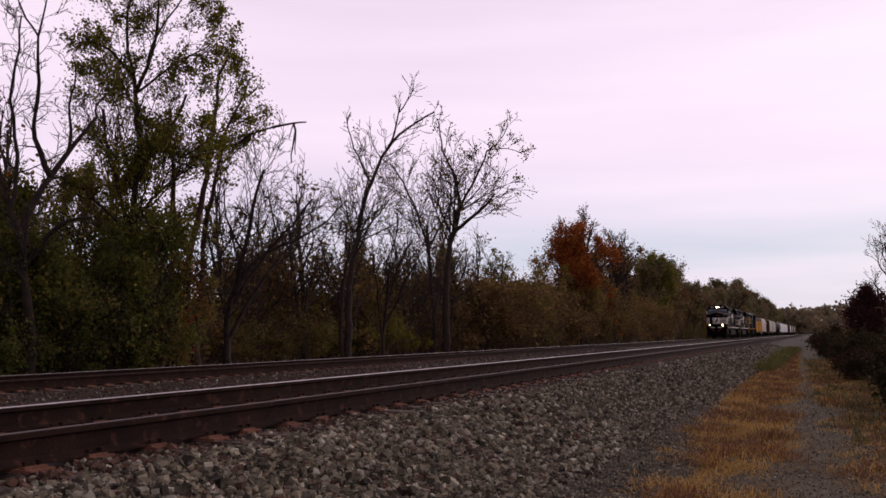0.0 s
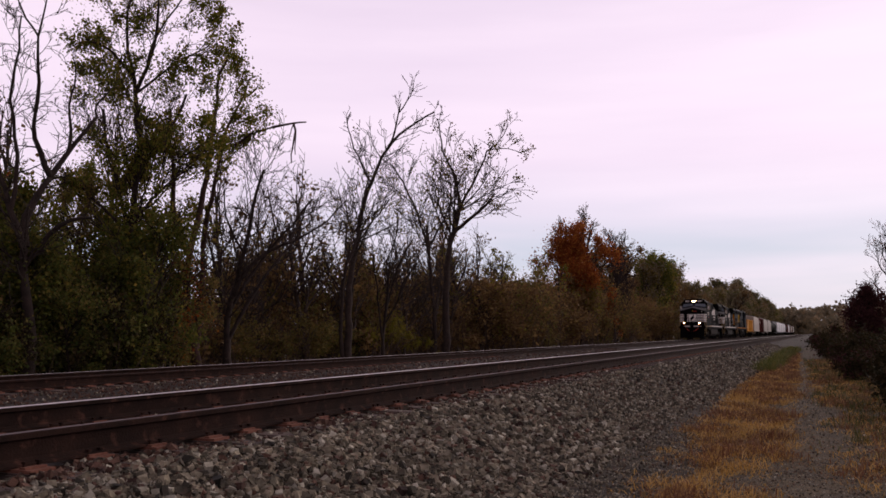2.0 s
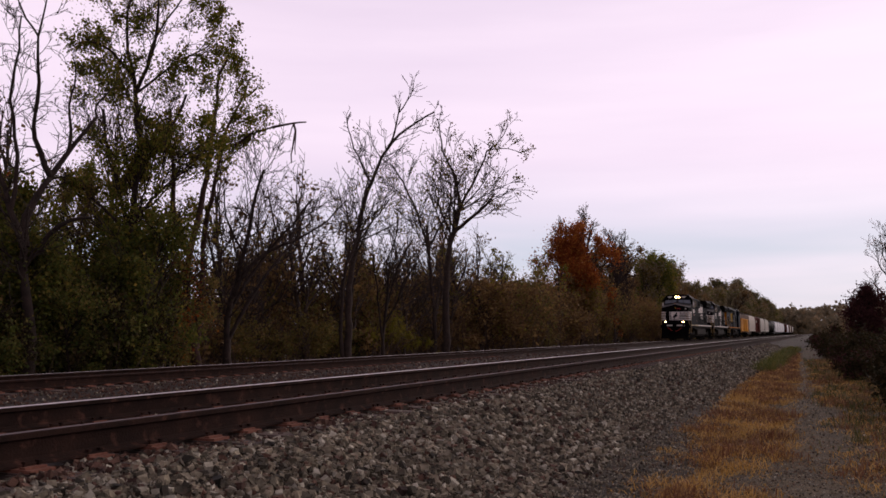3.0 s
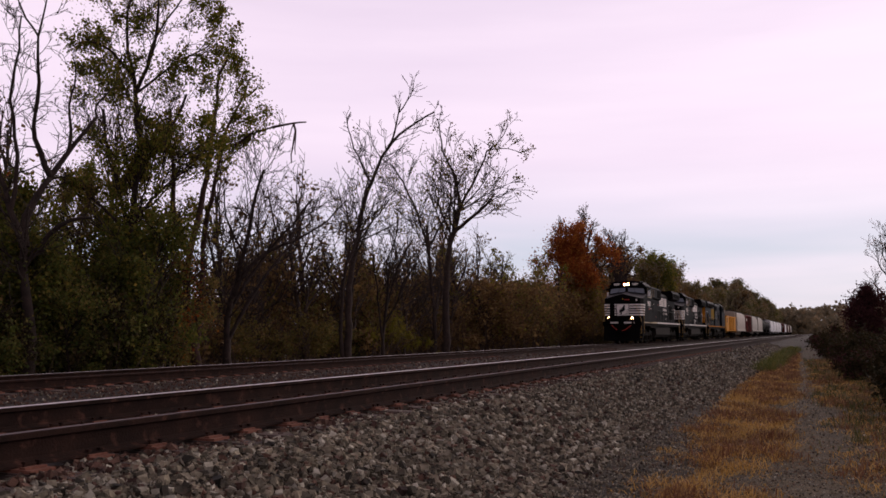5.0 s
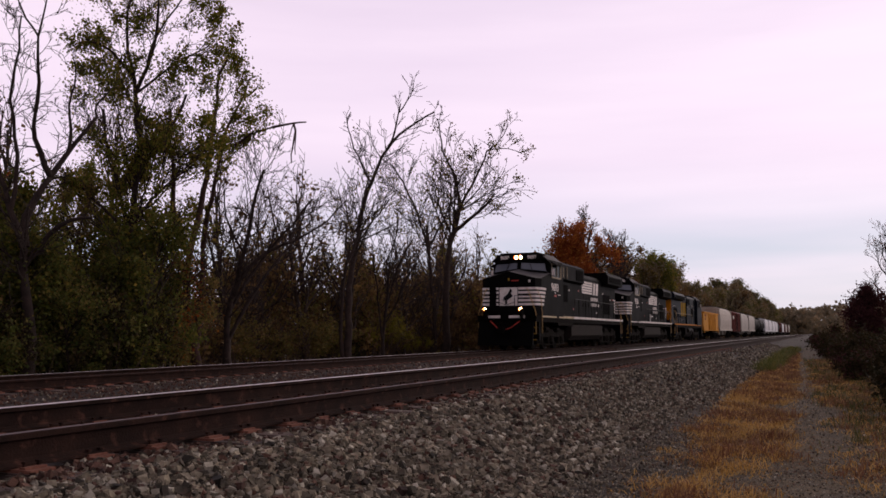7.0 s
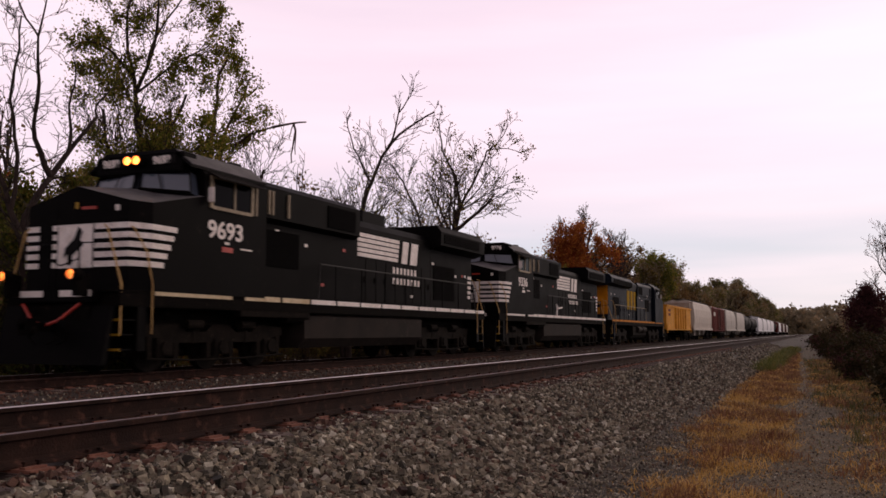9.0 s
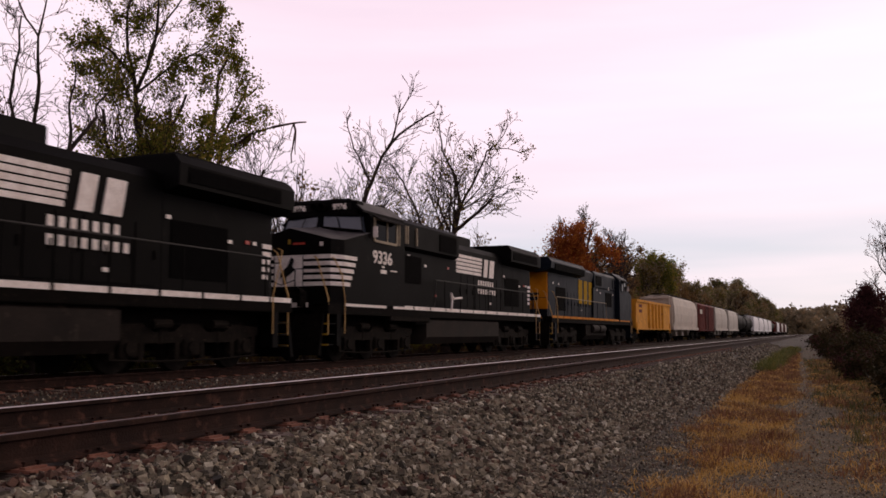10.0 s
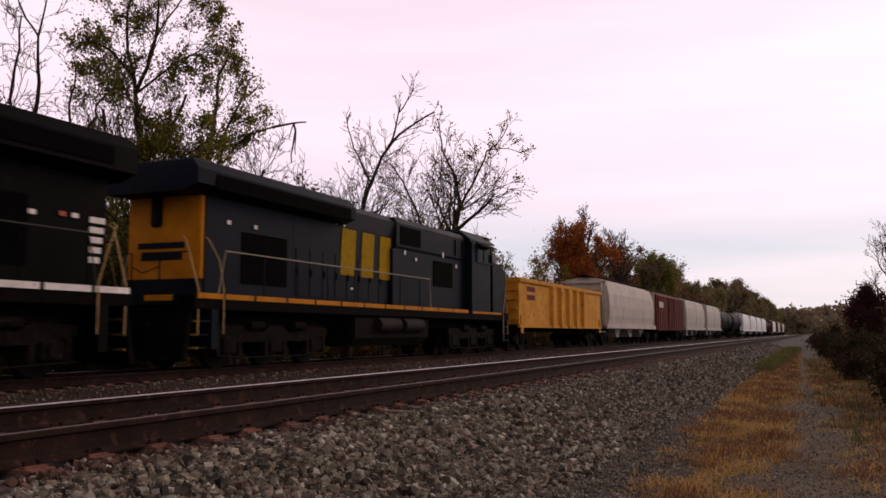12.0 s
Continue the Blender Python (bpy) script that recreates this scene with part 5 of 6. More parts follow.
def finish(name, wood, place, bark, label, category, group="", crowns=()):
    """One tree: trunk mesh with its limbs, and a crown mesh for each kind of leaf."""
    T = thing(name, Matrix.Translation(place), label, category, group)
    if wood.SV:
        raw("trunk", wood.SV, wood.SF, bark, T, smooth=True)
    if wood.V:
        tagged(raw("branching" if wood.SV else "brushwood", wood.V, wood.F, bark, T, smooth=True), kind="stuff")
    for mat, count, size, scatter, keep in crowns:
        spots = [s for s in wood.tips if keep is None or keep(s[0])]
        V, F = leaves(wood.rng, spots, count, size, scatter)
        if V:
            raw("crown", V, F, mat, T)
    return T


GROUND_TREES = -0.30


def facing(x, y):
    d = unit(np.array((x, y, 0.0)))
    return np.array((d[1], -d[0], 0.0))


def arc_tree(name, seed, x, y, stems, bark, label, depth=3, crowns=(), dead=(), **how):
    w = Wood(seed)
    w.fine = 0.00029 * math.hypot(x, y)
    u = facing(x, y)
    for across, z, lean, curve, length, r in stems:
        w.stem(u, across, max(z, -0.3), lean, curve, length, r * 1.22, depth, **how)
    for across, z, lean, curve, length, r in dead:
        w.stem(u, across, z, lean, curve, length, r * 1.2, 0)
    return finish(name, w, (x, y, GROUND_TREES), bark, label, "tree", "trees along the far track", crowns)


def build_big_trees():
    # bare forked tree
    arc_tree("bare_tree", 11, -20.0, 17.98, (
        (0.06, 0.06, -1, -2, 3.88, .16), (-0.09, 3.93, -23, 9, 1.76, .10), (-0.68, 5.59, -29, 27, 2.07, .06), (-0.43, 4.75, 7, -19, 3.08, .06),
        (-0.59, 7.81, 2, 7, 2.13, .035), (-0.09, 3.93, -2, 36, 2.19, .12), (0.44, 5.96, -39, 48, 1.84, .08), (0.06, 7.72, -1, 1, 1.95, .05),
        (0.05, 9.66, -41, 26, 1.29, .025), (0.05, 9.66, 15, -9, 1.55, .025), (0.48, 6.02, 33, -3, 2.30, .08), (1.70, 7.98, 3, 37, 1.03, .03),
        (0.92, 6.75, -4, 8, 1.63, .045), (0.92, 8.38, 18, -35, 1.17, .025), (0.37, 4.05, 22, 74, 1.55, .06)),
        "bark", "bare dark forked tree with fine twigs beside the track", 3, twig=0.95, spread=52, rise=0.05)
    # leafy tree, olive green and thinning
    hi = lambda p: p[2] > 3.0
    arc_tree("leafy_tree", 12, -20.5, 22.66, (
        (0.06, -0.23, -7, 13, 6.81, .15), (-0.01, 6.57, -4, 3, 3.41, .10), (-0.15, 9.97, -29, -47, 2.00, .05), (-0.14, 9.59, 20, -18, 3.43, .06),
        (-0.21, 4.51, -20, 15, 4.35, .06), (-0.01, 6.38, 31, -10, 3.52, .07), (-0.14, 5.07, 38, 12, 3.03, .05), (-0.14, 9.59, 41, 17, 3.09, .04),
        (-0.15, 9.97, -13, 22, 3.30, .05), (0.31, 10.41, 15, 18, 3.18, .035), (-0.20, 4.14, -22, -31, 2.66, .05)),
        "bark", "tall tree with thinning olive green autumn leaves", 3, crowns=(("leaf_green", 22000, 0.085, 0.22, hi), ("leaf_yellow", 2600, 0.085, 0.22, hi)), twig=0.9)
    # many-stemmed tree with broken tops and a dead snag hung with broken sticks
    arc_tree("many_stemmed_tree", 13, -21.0, 26.65, (
        (0.05, -0.47, -3, -4, 4.66, .17), (-0.31, 4.17, -18, 16, 3.73, .09), (-0.96, 7.83, -3, -49, 1.52, .05), (-0.26, 4.17, 12, -7, 5.73, .10),
        (0.49, 9.85, -1, 27, 2.40, .05), (0.33, 0.55, 1, 2, 4.17, .13), (0.49, 4.71, 6, 7, 3.75, .09), (1.10, 8.41, 11, 12, 3.44, .055),
        (1.85, 10.93, 76, -61, 0.90, .035)), "bark_red", "many-stemmed reddish-barked tree with broken tops and a dead limb", 3,
        dead=((1.16, 8.63, 46, 30, 1.59, .05), (2.51, 9.45, 73, 8, 1.34, .045), (3.25, 9.98, 179, 4, 1.50, .035), (3.30, 9.90, 168, 16, 1.22, .028), (3.24, 9.63, -160, -14, 0.62, .022)),
        crowns=(("leaf_green", 9000, 0.09, 0.24, lambda p: p[2] > 5.5), ("leaf_olive", 700, 0.12, 0.12, lambda p: p[2] > 4.5)), twig=0.55)
    # broad spreading bare tree
    arc_tree("spreading_tree", 15, -20.0, 27.16, (
        (0.05, -0.48, -5, 9, 3.10, .15), (-0.02, 2.62, 14, -2, 5.03, .08), (0.45, 4.51, -35, 33, 2.46, .04), (-0.01, 2.20, 5, 72, 3.97, .08),
        (2.31, 5.19, 63, -26, 2.56, .04), (-0.01, 2.20, 30, 9, 5.52, .06), (-0.10, 1.37, 20, 21, 3.94, .07), (1.89, 4.75, 45, -40, 2.20, .03),
        (-0.20, 1.37, -10, -2, 4.23, .05), (1.27, 4.52, 19, -38, 2.60, .03)), "bark", "broad bare tree with a dense haze of twigs", 4, twig=0.72, spread=44)
    # tall leaning bare tree
    arc_tree("leaning_tree", 16, -20.0, 35.95, (
        (0.03, -0.99, -4, 19, 6.79, .17), (0.69, 5.75, 0, 34, 4.52, .10), (1.97, 10.03, 37, 27, 2.96, .06), (1.97, 9.98, 24, -15, 2.36, .045),
        (2.71, 12.21, 40, -30, 1.85, .03), (1.29, 8.89, -27, -1, 1.85, .05), (0.44, 10.53, -21, 21, 1.64, .03), (-0.15, -0.99, -7, 16, 5.95, .09),
        (-0.09, 4.95, 22, -18, 4.53, .055), (1.97, 9.65, 84, -49, 1.21, .025)), "bark", "tall leaning bare tree with a bowed top limb", 3, crowns=(("leaf_olive", 500, 0.11, 0.25, lambda p: p[2] < 9),), twig=0.70, spread=44)
    arc_tree("slender_tree", 17, -20.5, 41.00, (
        (-0.04, -1.30, -3, 11, 5.49, .08), (0.22, 4.18, 11, -7, 3.26, .04), (-0.06, 1.28, -11, 9, 4.98, .045), (0.02, 2.44, 9, 22, 4.38, .045),
        (0.06, 1.86, 19, 19, 3.60, .04)), "bark", "slender many-stemmed bare tree", 3, twig=0.75, spread=42)
    # stout tree with a spreading top
    arc_tree("stout_tree", 18, -20.5, 49.12, (
        (-0.00, -1.77, -2, 13, 9.49, .22), (0.75, 7.67, 17, -44, 4.24, .10), (0.35, 11.82, -27, 26, 2.90, .05), (0.86, 9.39, 35, -19, 3.89, .075),
        (2.58, 12.86, 54, -36, 2.40, .035), (2.48, 12.79, 70, 49, 2.22, .03), (0.75, 7.50, 56, -18, 3.38, .10), (-0.67, -1.77, -1, -5, 8.43, .12),
        (-1.19, 6.65, -13, -23, 5.67, .065), (-1.12, 6.65, 37, -35, 4.10, .06)), "bark", "stout dark tree with a few last leaves", 3,
        crowns=(("leaf_olive", 2600, 0.13, 0.25, lambda p: p[2] > 7),), twig=0.66, spread=46)


build_big_trees()


def crown_tree(seed, height, spread, bark, crowns, base=0.25, limbs=7, depth=3, twig=0.7, name="tree", label="", lean=0.0, fine=0.012, full=False):
    """A tree with one trunk and rising limbs, with a rounded crown where it is full; returned at the origin."""
    w = Wood(seed)
    w.fine = fine
    rng = w.rng
    n = 8
    p, d = np.zeros(3), unit(np.array((lean, 0.0, 1.0)))
    pts, rads = [p.copy() - UP * 0.3], [height * 0.017]
    for i in range(n):
        d = unit(d + 0.07 * rng.normal(size=3) + 0.06 * UP)
        p = p + d * height * 0.82 / n
        pts.append(p.copy())
        rads.append(height * 0.017 * (1 - 0.75 * (i + 1) / n))
    tube_data(w.SV, w.SF, pts, rads, 7)
    for k in range(limbs):
        f = base + (0.95 - base) * (k + rng.random() * 0.8) / limbs
        i = min(n - 1, int(f * n))
        q = pts[i] + (pts[i + 1] - pts[i]) * (f * n - i)
        az = k * 2.4 + rng.random()
        el = radians(rng.uniform(28, 55) + 25 * f)
        nd = np.array((math.cos(az) * math.cos(el), math.sin(az) * math.cos(el), math.sin(el)))
        reach = 1.25 * math.sqrt(max(0.12, 1 - ((f - 0.50) / 0.56) ** 2)) if full else 1.15 - 0.55 * f
        w.limb(q, nd, spread * rng.uniform(0.75, 1.15) * reach, height * 0.008 * (1.2 - 0.6 * f), 1, depth, twig, 0.12, 0.15, 40, 0.35, 2)
    return finish(name, w, (0, 0, 0), bark, label, "tree", "", crowns)


def bush(seed, height, width, bark, crowns, stems=9, label="", name="bush"):
    w = Wood(seed)
    rng = w.rng
    for k in range(stems):
        az, out = rng.uniform(0, 2 * math.pi), rng.uniform(0.05, 0.55)
        p = np.array((rng.normal() * width * 0.16, rng.normal() * width * 0.16, -0.15))
        d = unit(np.array((math.cos(az) * out, math.sin(az) * out, 1.0)))
        w.limb(p, d, height * rng.uniform(0.6, 1.0), 0.012 + height * 0.006, 0, 2, 0.36, 0.05, 0.14, 38, 0.3, 1)
    return finish(name, w, (0, 0, 0), bark, label, "bush", "", crowns)


def scatter(protos, spots, rng, group, low=0.72, high=1.14):
    """Each prototype stands once; the other places take copies."""
    used = set()
    for x, y, z, k in spots:
        ob = protos[k % len(protos)]
        s = rng.uniform(low, high)
        m = pose(x, y, z, 0, 0, rng.uniform(0, 360)) @ Matrix.Diagonal((s, s, s * rng.uniform(0.85, 1.1), 1.0))
        if k % len(protos) in used:
            ob = copy_thing(ob, m)
        else:
            used.add(k % len(protos))
            ob.matrix_basis = m
        ob["group"] = group


def open_wood(spots):
    """Leaves the break in the wood behind the many-stemmed tree open."""
    return [p for p in spots if not 37.3 < math.degrees(math.atan2(-p[0], p[1])) < 40.6]


def build_woods():
    rng = random.Random(21)
    # single trees of the middle distance
    T = crown_tree(31, 11.9, 3.0, "bark", (("leaf_rust", 25000, 0.17, 0.52, lambda p: 5.6 < p[2] < 12.0), ("leaf_yellow", 5000, 0.17, 0.36, lambda p: 2.6 < p[2] < 6.4),
                                           ("leaf_brown", 9000, 0.18, 0.4, lambda p: p[2] < 6.5)), 0.16, 26, 3, 0.75, "maple_tree", "tall maple with dense rust-orange autumn leaves", full=True)
    T.matrix_basis = pose(-20.7, 83.0, -0.3)
    for k, (x, y, h) in enumerate(((-23.3, 91.0, 16.2), (-23.0, 87.5, 15.0), (-22.6, 92.0, 15.6))):
        T = crown_tree(132 + k, h, 2.6, "bark_grey", (("leaf_brown", 120, 0.18, 0.2, None),), 0.35, 14, 4, 0.8, "bare_tree", "tall bare grey tree behind the maple", fine=0.016)
        T.matrix_basis = pose(x, y, -0.3)
    for k, (x, y, h) in enumerate(((-20.4, 97.5, 13.8), (-20.9, 99.0, 13.2))):
        T = crown_tree(33 + 60 * k, h, 2.9, "bark", (("leaf_brown", 380, 0.16, 0.25, lambda p: p[2] > 8),), 0.25, 15, 4, 0.75, "bare_tree", "upright dark tree with a few brown leaves", fine=0.02)
        T.matrix_basis = pose(x, y, -0.3)
    T = crown_tree(34, 12.8, 3.5, "bark", (("leaf_green", 14000, 0.26, 0.5, lambda p: p[2] > 1), ("leaf_dark", 5000, 0.26, 0.5, None)), 0.1, 20, 3, 0.7, "leafy_tree", "green leafy tree in the treeline", full=True)
    T.matrix_basis = pose(-23.0, 136.0, -0.3)
    T = crown_tree(35, 6.5, 1.5, "bark_grey", (("leaf_rust", 1500, 0.16, 0.2, None),), 0.15, 9, 3, 0.8, "maple_tree", "small orange maple at the wood's edge")
    T.matrix_basis = pose(-19.0, 90.0, -0.3)
    under = [
        crown_tree(37, 7.8, 2.6, "bark", (("leaf_green", 7500, 0.11, 0.32, None), ("leaf_yellow", 500, 0.10, 0.3, None)), 0.12, 12, 3, 0.5, "leafy_tree", "low leafy tree with olive green leaves"),
        crown_tree(38, 7.0, 2.4, "bark", (("leaf_dark", 6500, 0.11, 0.32, None), ("leaf_rust", 500, 0.10, 0.3, None)), 0.12, 12, 3, 0.5, "leafy_tree", "low leafy tree with dark green and rusty leaves"),
        crown_tree(39, 8.2, 2.4, "bark_grey", (("leaf_olive", 3600, 0.10, 0.25, None), ("leaf_yellow", 600, 0.10, 0.2, None)), 0.12, 12, 3, 0.5, "leafy_tree", "low tree with thinning yellow-green leaves"),
    ]
    scatter(under, [(-22.5, 21.8, -0.4, 2), (-22.6, 24.2, -0.4, 0), (-23.5, 19.6, -0.4, 1), (-22.4, 17.4, -3.2, 0), (-22.6, 19.9, -2.4, 0), (-22.2, 23.2, -2.0, 1), (-24.6, 20.6, -4.2, 1), (-24.2, 22.2, -1.2, 2), (-24.6, 24.2, -0.9, 0), (-24.0, 26.0, -1.4, 2)], rng, "leafy understorey beside the far track", 0.78)
    front = [
        crown_tree(141, 5.0, 1.7, "bark", (("leaf_dark", 8000, 0.10, 0.30, None), ("leaf_green", 3500, 0.10, 0.30, None)), 0.03, 18, 3, 0.55, "leafy_tree", "low dense green tree at the wood's edge", full=True),
        crown_tree(142, 4.4, 1.6, "bark", (("leaf_dark", 8500, 0.10, 0.30, None), ("leaf_olive", 1500, 0.10, 0.3, None)), 0.03, 18, 3, 0.55, "leafy_tree", "low dense dark green tree at the wood's edge", full=True),
        crown_tree(143, 4.6, 1.6, "bark", (("leaf_olive", 5500, 0.10, 0.30, None), ("leaf_rust", 700, 0.10, 0.3, None)), 0.03, 16, 3, 0.55, "leafy_tree", "low olive and rusty-leaved tree at the wood's edge", full=True),
    ]
    scatter(front, [(-20.3, 16.6, -0.6, 1), (-20.9, 18.9, -0.5, 0), (-20.2, 19.9, -0.6, 1), (-20.5, 21.2, -0.5, 0), (-19.9, 22.2, -0.7, 0), (-21.6, 23.6, -0.5, 0), (-20.6, 24.6, -0.9, 2), (-21.2, 15.2, -0.5, 2)], rng, "leafy edge beside the far track", 0.85, 1.1)
    # thin bare trees between the stout tree and the maple
    bare = [crown_tree(36 + k, h, 1.9, "bark_grey", (("leaf_yellow", n, 0.16, 0.2, None),), 0.25, 9, 3, 0.7, "bare_tree", "thin bare grey tree with yellowing twigs", fine=0.013) for k, (h, n) in enumerate(((9.0, 500), (8.0, 900), (9.5, 500)))]
    scatter(bare, [(-21.5, 62.0, -0.4, 0), (-23.0, 67.0, -0.4, 1), (-22.0, 71.5, -0.4, 2), (-24.0, 58.0, -0.4, 1), (-21.0, 75.0, -0.4, 0), (-26.0, 74.0, -0.4, 2)], rng, "thin trees beside the maple", 0.95)
    # grey twiggy wood behind the large trees
    back = [crown_tree(27 + k, h, 2.8, "bark_grey", (("leaf_brown", n, 0.16, 0.25, None),), 0.15, 11, 3, 0.75, "bare_tree", "bare grey-brown tree in the wood behind", fine=0.010) for k, (h, n) in enumerate(((9.0, 120), (10.0, 300), (8.0, 200)))]
    spots = []
    y = 10.0
    while y < 75:
        spots.append((-25.0 - rng.uniform(0, 7), y * 1.25, -0.5, rng.choice((0, 1, 2))))
        y += 1.7 + 0.01 * y
    y = 31.0
    while y < 64:
        spots.append((-22.0 - rng.uniform(0, 4.5), y, -0.5, rng.choice((0, 1, 2))))
        y += 1.5
    scatter(back, open_wood(spots), rng, "grey wood behind the large trees")
    # treeline behind, running to the distance
    protos = [
        crown_tree(41, 12.5, 3.0, "bark_grey", (("leaf_brown", 1500, 0.22, 0.3, None),), 0.2, 10, 3, 0.5, "tree", "bare grey-brown tree in the treeline"),
        crown_tree(42, 13.2, 3.2, "bark", (("leaf_olive", 3000, 0.30, 0.5, None), ("haze_leaf", 2500, 0.30, 0.5, None)), 0.12, 16, 2, 0.7, "tree", "olive brown leafy tree in the treeline", full=True),
        crown_tree(43, 12.2, 3.1, "bark_grey", (("leaf_brown", 4500, 0.28, 0.5, None),), 0.12, 16, 2, 0.7, "tree", "brown-leaved tree in the treeline", full=True),
        crown_tree(44, 12.6, 3.2, "bark", (("haze_leaf", 3500, 0.30, 0.5, None), ("leaf_dark", 2000, 0.30, 0.5, None)), 0.12, 16, 2, 0.7, "tree", "dark green tree in the treeline", full=True),
        crown_tree(45, 11.0, 2.6, "bark_grey", (("leaf_yellow", 500, 0.2, 0.3, None), ("leaf_brown", 900, 0.2, 0.3, None)), 0.2, 9, 3, 0.5, "tree", "yellowing thin tree in the treeline"),
        crown_tree(46, 17.6, 4.4, "bark", (("leaf_olive", 5000, 0.46, 0.75, None), ("haze_leaf", 4000, 0.46, 0.75, None)), 0.10, 20, 2, 0.8, "tree", "tall olive tree in the far treeline", full=True),
        crown_tree(47, 17.2, 4.4, "bark", (("leaf_brown", 4500, 0.46, 0.75, None), ("haze_leaf", 4500, 0.46, 0.75, None)), 0.10, 20, 2, 0.8, "tree", "tall brown tree in the far treeline", full=True),
        crown_tree(48, 18.2, 4.6, "bark", (("haze_leaf", 5500, 0.46, 0.75, None), ("leaf_dark", 3500, 0.46, 0.75, None)), 0.10, 20, 2, 0.8, "tree", "tall dark green tree in the far treeline", full=True),
    ]
    spots = []
    y = 112.0
    while y < 262:
        for row in range(2):
            spots.append((-22.5 - row * 5 - rng.uniform(0, 3), y + rng.uniform(-2, 2), -0.5, rng.choice((0, 0, 1, 2, 2, 3, 4))))
        y += 3.6 + y * 0.008
    scatter(protos[:5], spots, rng, "treeline along the far track", 0.86, 1.02)
    spots = []
    y = 268.0
    while y < 610:
        for row in range(2):
            spots.append((-22.6 - row * 7 - rng.uniform(0, 3), y + rng.uniform(-3, 3), -0.5, rng.choice((0, 1, 2))))
        y += 7.0 + y * 0.008
    scatter(protos[5:], spots, rng, "far treeline along the far track", 0.92, 1.08)
    # thicket at the wood's edge
    bushes = [
        # near-black leaves in the green brush put shade at its foot into colour
        bush(51, 2.6, 2.4, "brushwood", (("leaf_bramble", 1000, 0.12, 0.2, None), ("leaf_dark", 600, 0.12, 0.2, None)), 10, "green leafy brush at the wood's edge, darkened for shade"),
        bush(52, 3.0, 2.2, "brushwood", (("leaf_brown", 1300, 0.10, 0.18, None),), 12, "brown half-bare brush at the wood's edge"),
        bush(53, 2.6, 2.4, "brushwood", (("leaf_olive", 1300, 0.11, 0.2, None),), 11, "olive brown brush at the wood's edge"),
        bush(54, 4.0, 2.4, "brushwood", (("leaf_brown", 700, 0.10, 0.2, None),), 14, "tall bare twiggy brush at the wood's edge"),
        bush(55, 2.4, 2.0, "brushwood", (("leaf_yellow", 1000, 0.11, 0.2, None),), 9, "yellow-green brush at the wood's edge"),
        bush(56, 3.4, 2.8, "brushwood", (("leaf_bramble", 1600, 0.13, 0.25, None), ("leaf_dark", 800, 0.13, 0.25, None)), 11, "tall green leafy brush, darkened for shade"),
    ]
    spots = []
    y = 13.0
    while y < 100:
        for row, dx in enumerate((0.0, 2.0, 4.4) if y < 60 else (0.0, 2.6)):
            if y < 26:
                k = rng.choice((0, 0, 5, 5, 1, 2, 3))
            elif 40 < y < 52 and row == 1:
                k = 4
            else:
                k = rng.choice((1, 2, 2, 3, 0, 1))
            set_back = 1.0 if y < 24 else (3.4 if y < 58 else 2.1)
            spots.append((-18.6 - set_back - dx - rng.uniform(0, 1.4), y + rng.uniform(-0.8, 0.8), -0.5, k))
        y += 1.7 + y * 0.016
    y = 100.0
    while y < 330:
        spots.append((-19.2 - rng.uniform(0, 1.6), y, -0.5, rng.choice((1, 2, 2, 3, 1))))
        y += 3.4 + y * 0.014
    spots += [(-22.2, 43.6, -0.2, 4), (-22.6, 45.2, 0.1, 4), (-22.1, 46.9, -0.2, 4), (-22.7, 48.6, 0.0, 4)]
    scatter(bushes, spots, rng, "brush along the far track")
    tall = [
        bush(57, 5.0, 3.0, "brushwood", (("leaf_brown", 2300, 0.19, 0.42, None), ("leaf_yellow", 200, 0.14, 0.3, None)), 9, "tall brown thicket at the wood's edge"),
        bush(58, 4.6, 3.0, "brushwood", (("leaf_olive", 1200, 0.18, 0.42, None), ("leaf_brown", 1100, 0.19, 0.42, None)), 9, "tall olive thicket at the wood's edge"),
    ]
    spots = []
    y = 58.0
    while y < 125:
        spots.append((-20.0 - rng.uniform(0, 2.0), y, -0.5, rng.choice((0, 0, 1))))
        spots.append((-23.5 - rng.uniform(0, 2.0), y + 1.5, -0.5, rng.choice((0, 1))))
        y += 3.4
    y = 29.0
    while y < 78:
        spots.append((-25.2 - rng.uniform(0, 2.2), y, -0.9, rng.choice((0, 1, 1))))
        y += 1.9
    y = 14.0
    while y < 95:
        for back in (28.0,):
            spots.append((-back - rng.uniform(0, 3.5), y * (back - 4) / 19.5 + rng.uniform(-0.7, 0.7), -1.6, rng.choice((0, 0, 1))))
        y += 2.0 + 0.012 * y
    scatter(tall, open_wood(spots), rng, "tall brush along the far track", 0.95)
    # thin wood behind the brush closes the gaps
    thin = [
        crown_tree(61, 6.5, 1.8, "brushwood", (("leaf_brown", 1300, 0.16, 0.3, None),), 0.1, 9, 3, 0.4, "sapling", "brown half-bare sapling in the thicket"),
        crown_tree(62, 7.5, 1.9, "brushwood", (("leaf_brown", 600, 0.14, 0.3, None),), 0.15, 10, 3, 0.5, "sapling", "thin bare sapling in the thicket"),
        crown_tree(63, 6.6, 2.1, "bark", (("leaf_olive", 1900, 0.17, 0.35, None),), 0.08, 10, 3, 0.4, "sapling", "olive leafy sapling in the thicket"),
        crown_tree(64, 7.0, 2.3, "bark", (("leaf_dark", 2300, 0.17, 0.35, None),), 0.08, 11, 3, 0.4, "sapling", "dark green leafy sapling in the thicket"),
    ]
    spots = []
    y = 8.0
    while y < 110:
        for row, dx in enumerate((0.0, 6.0)):
            green = y < 21.5
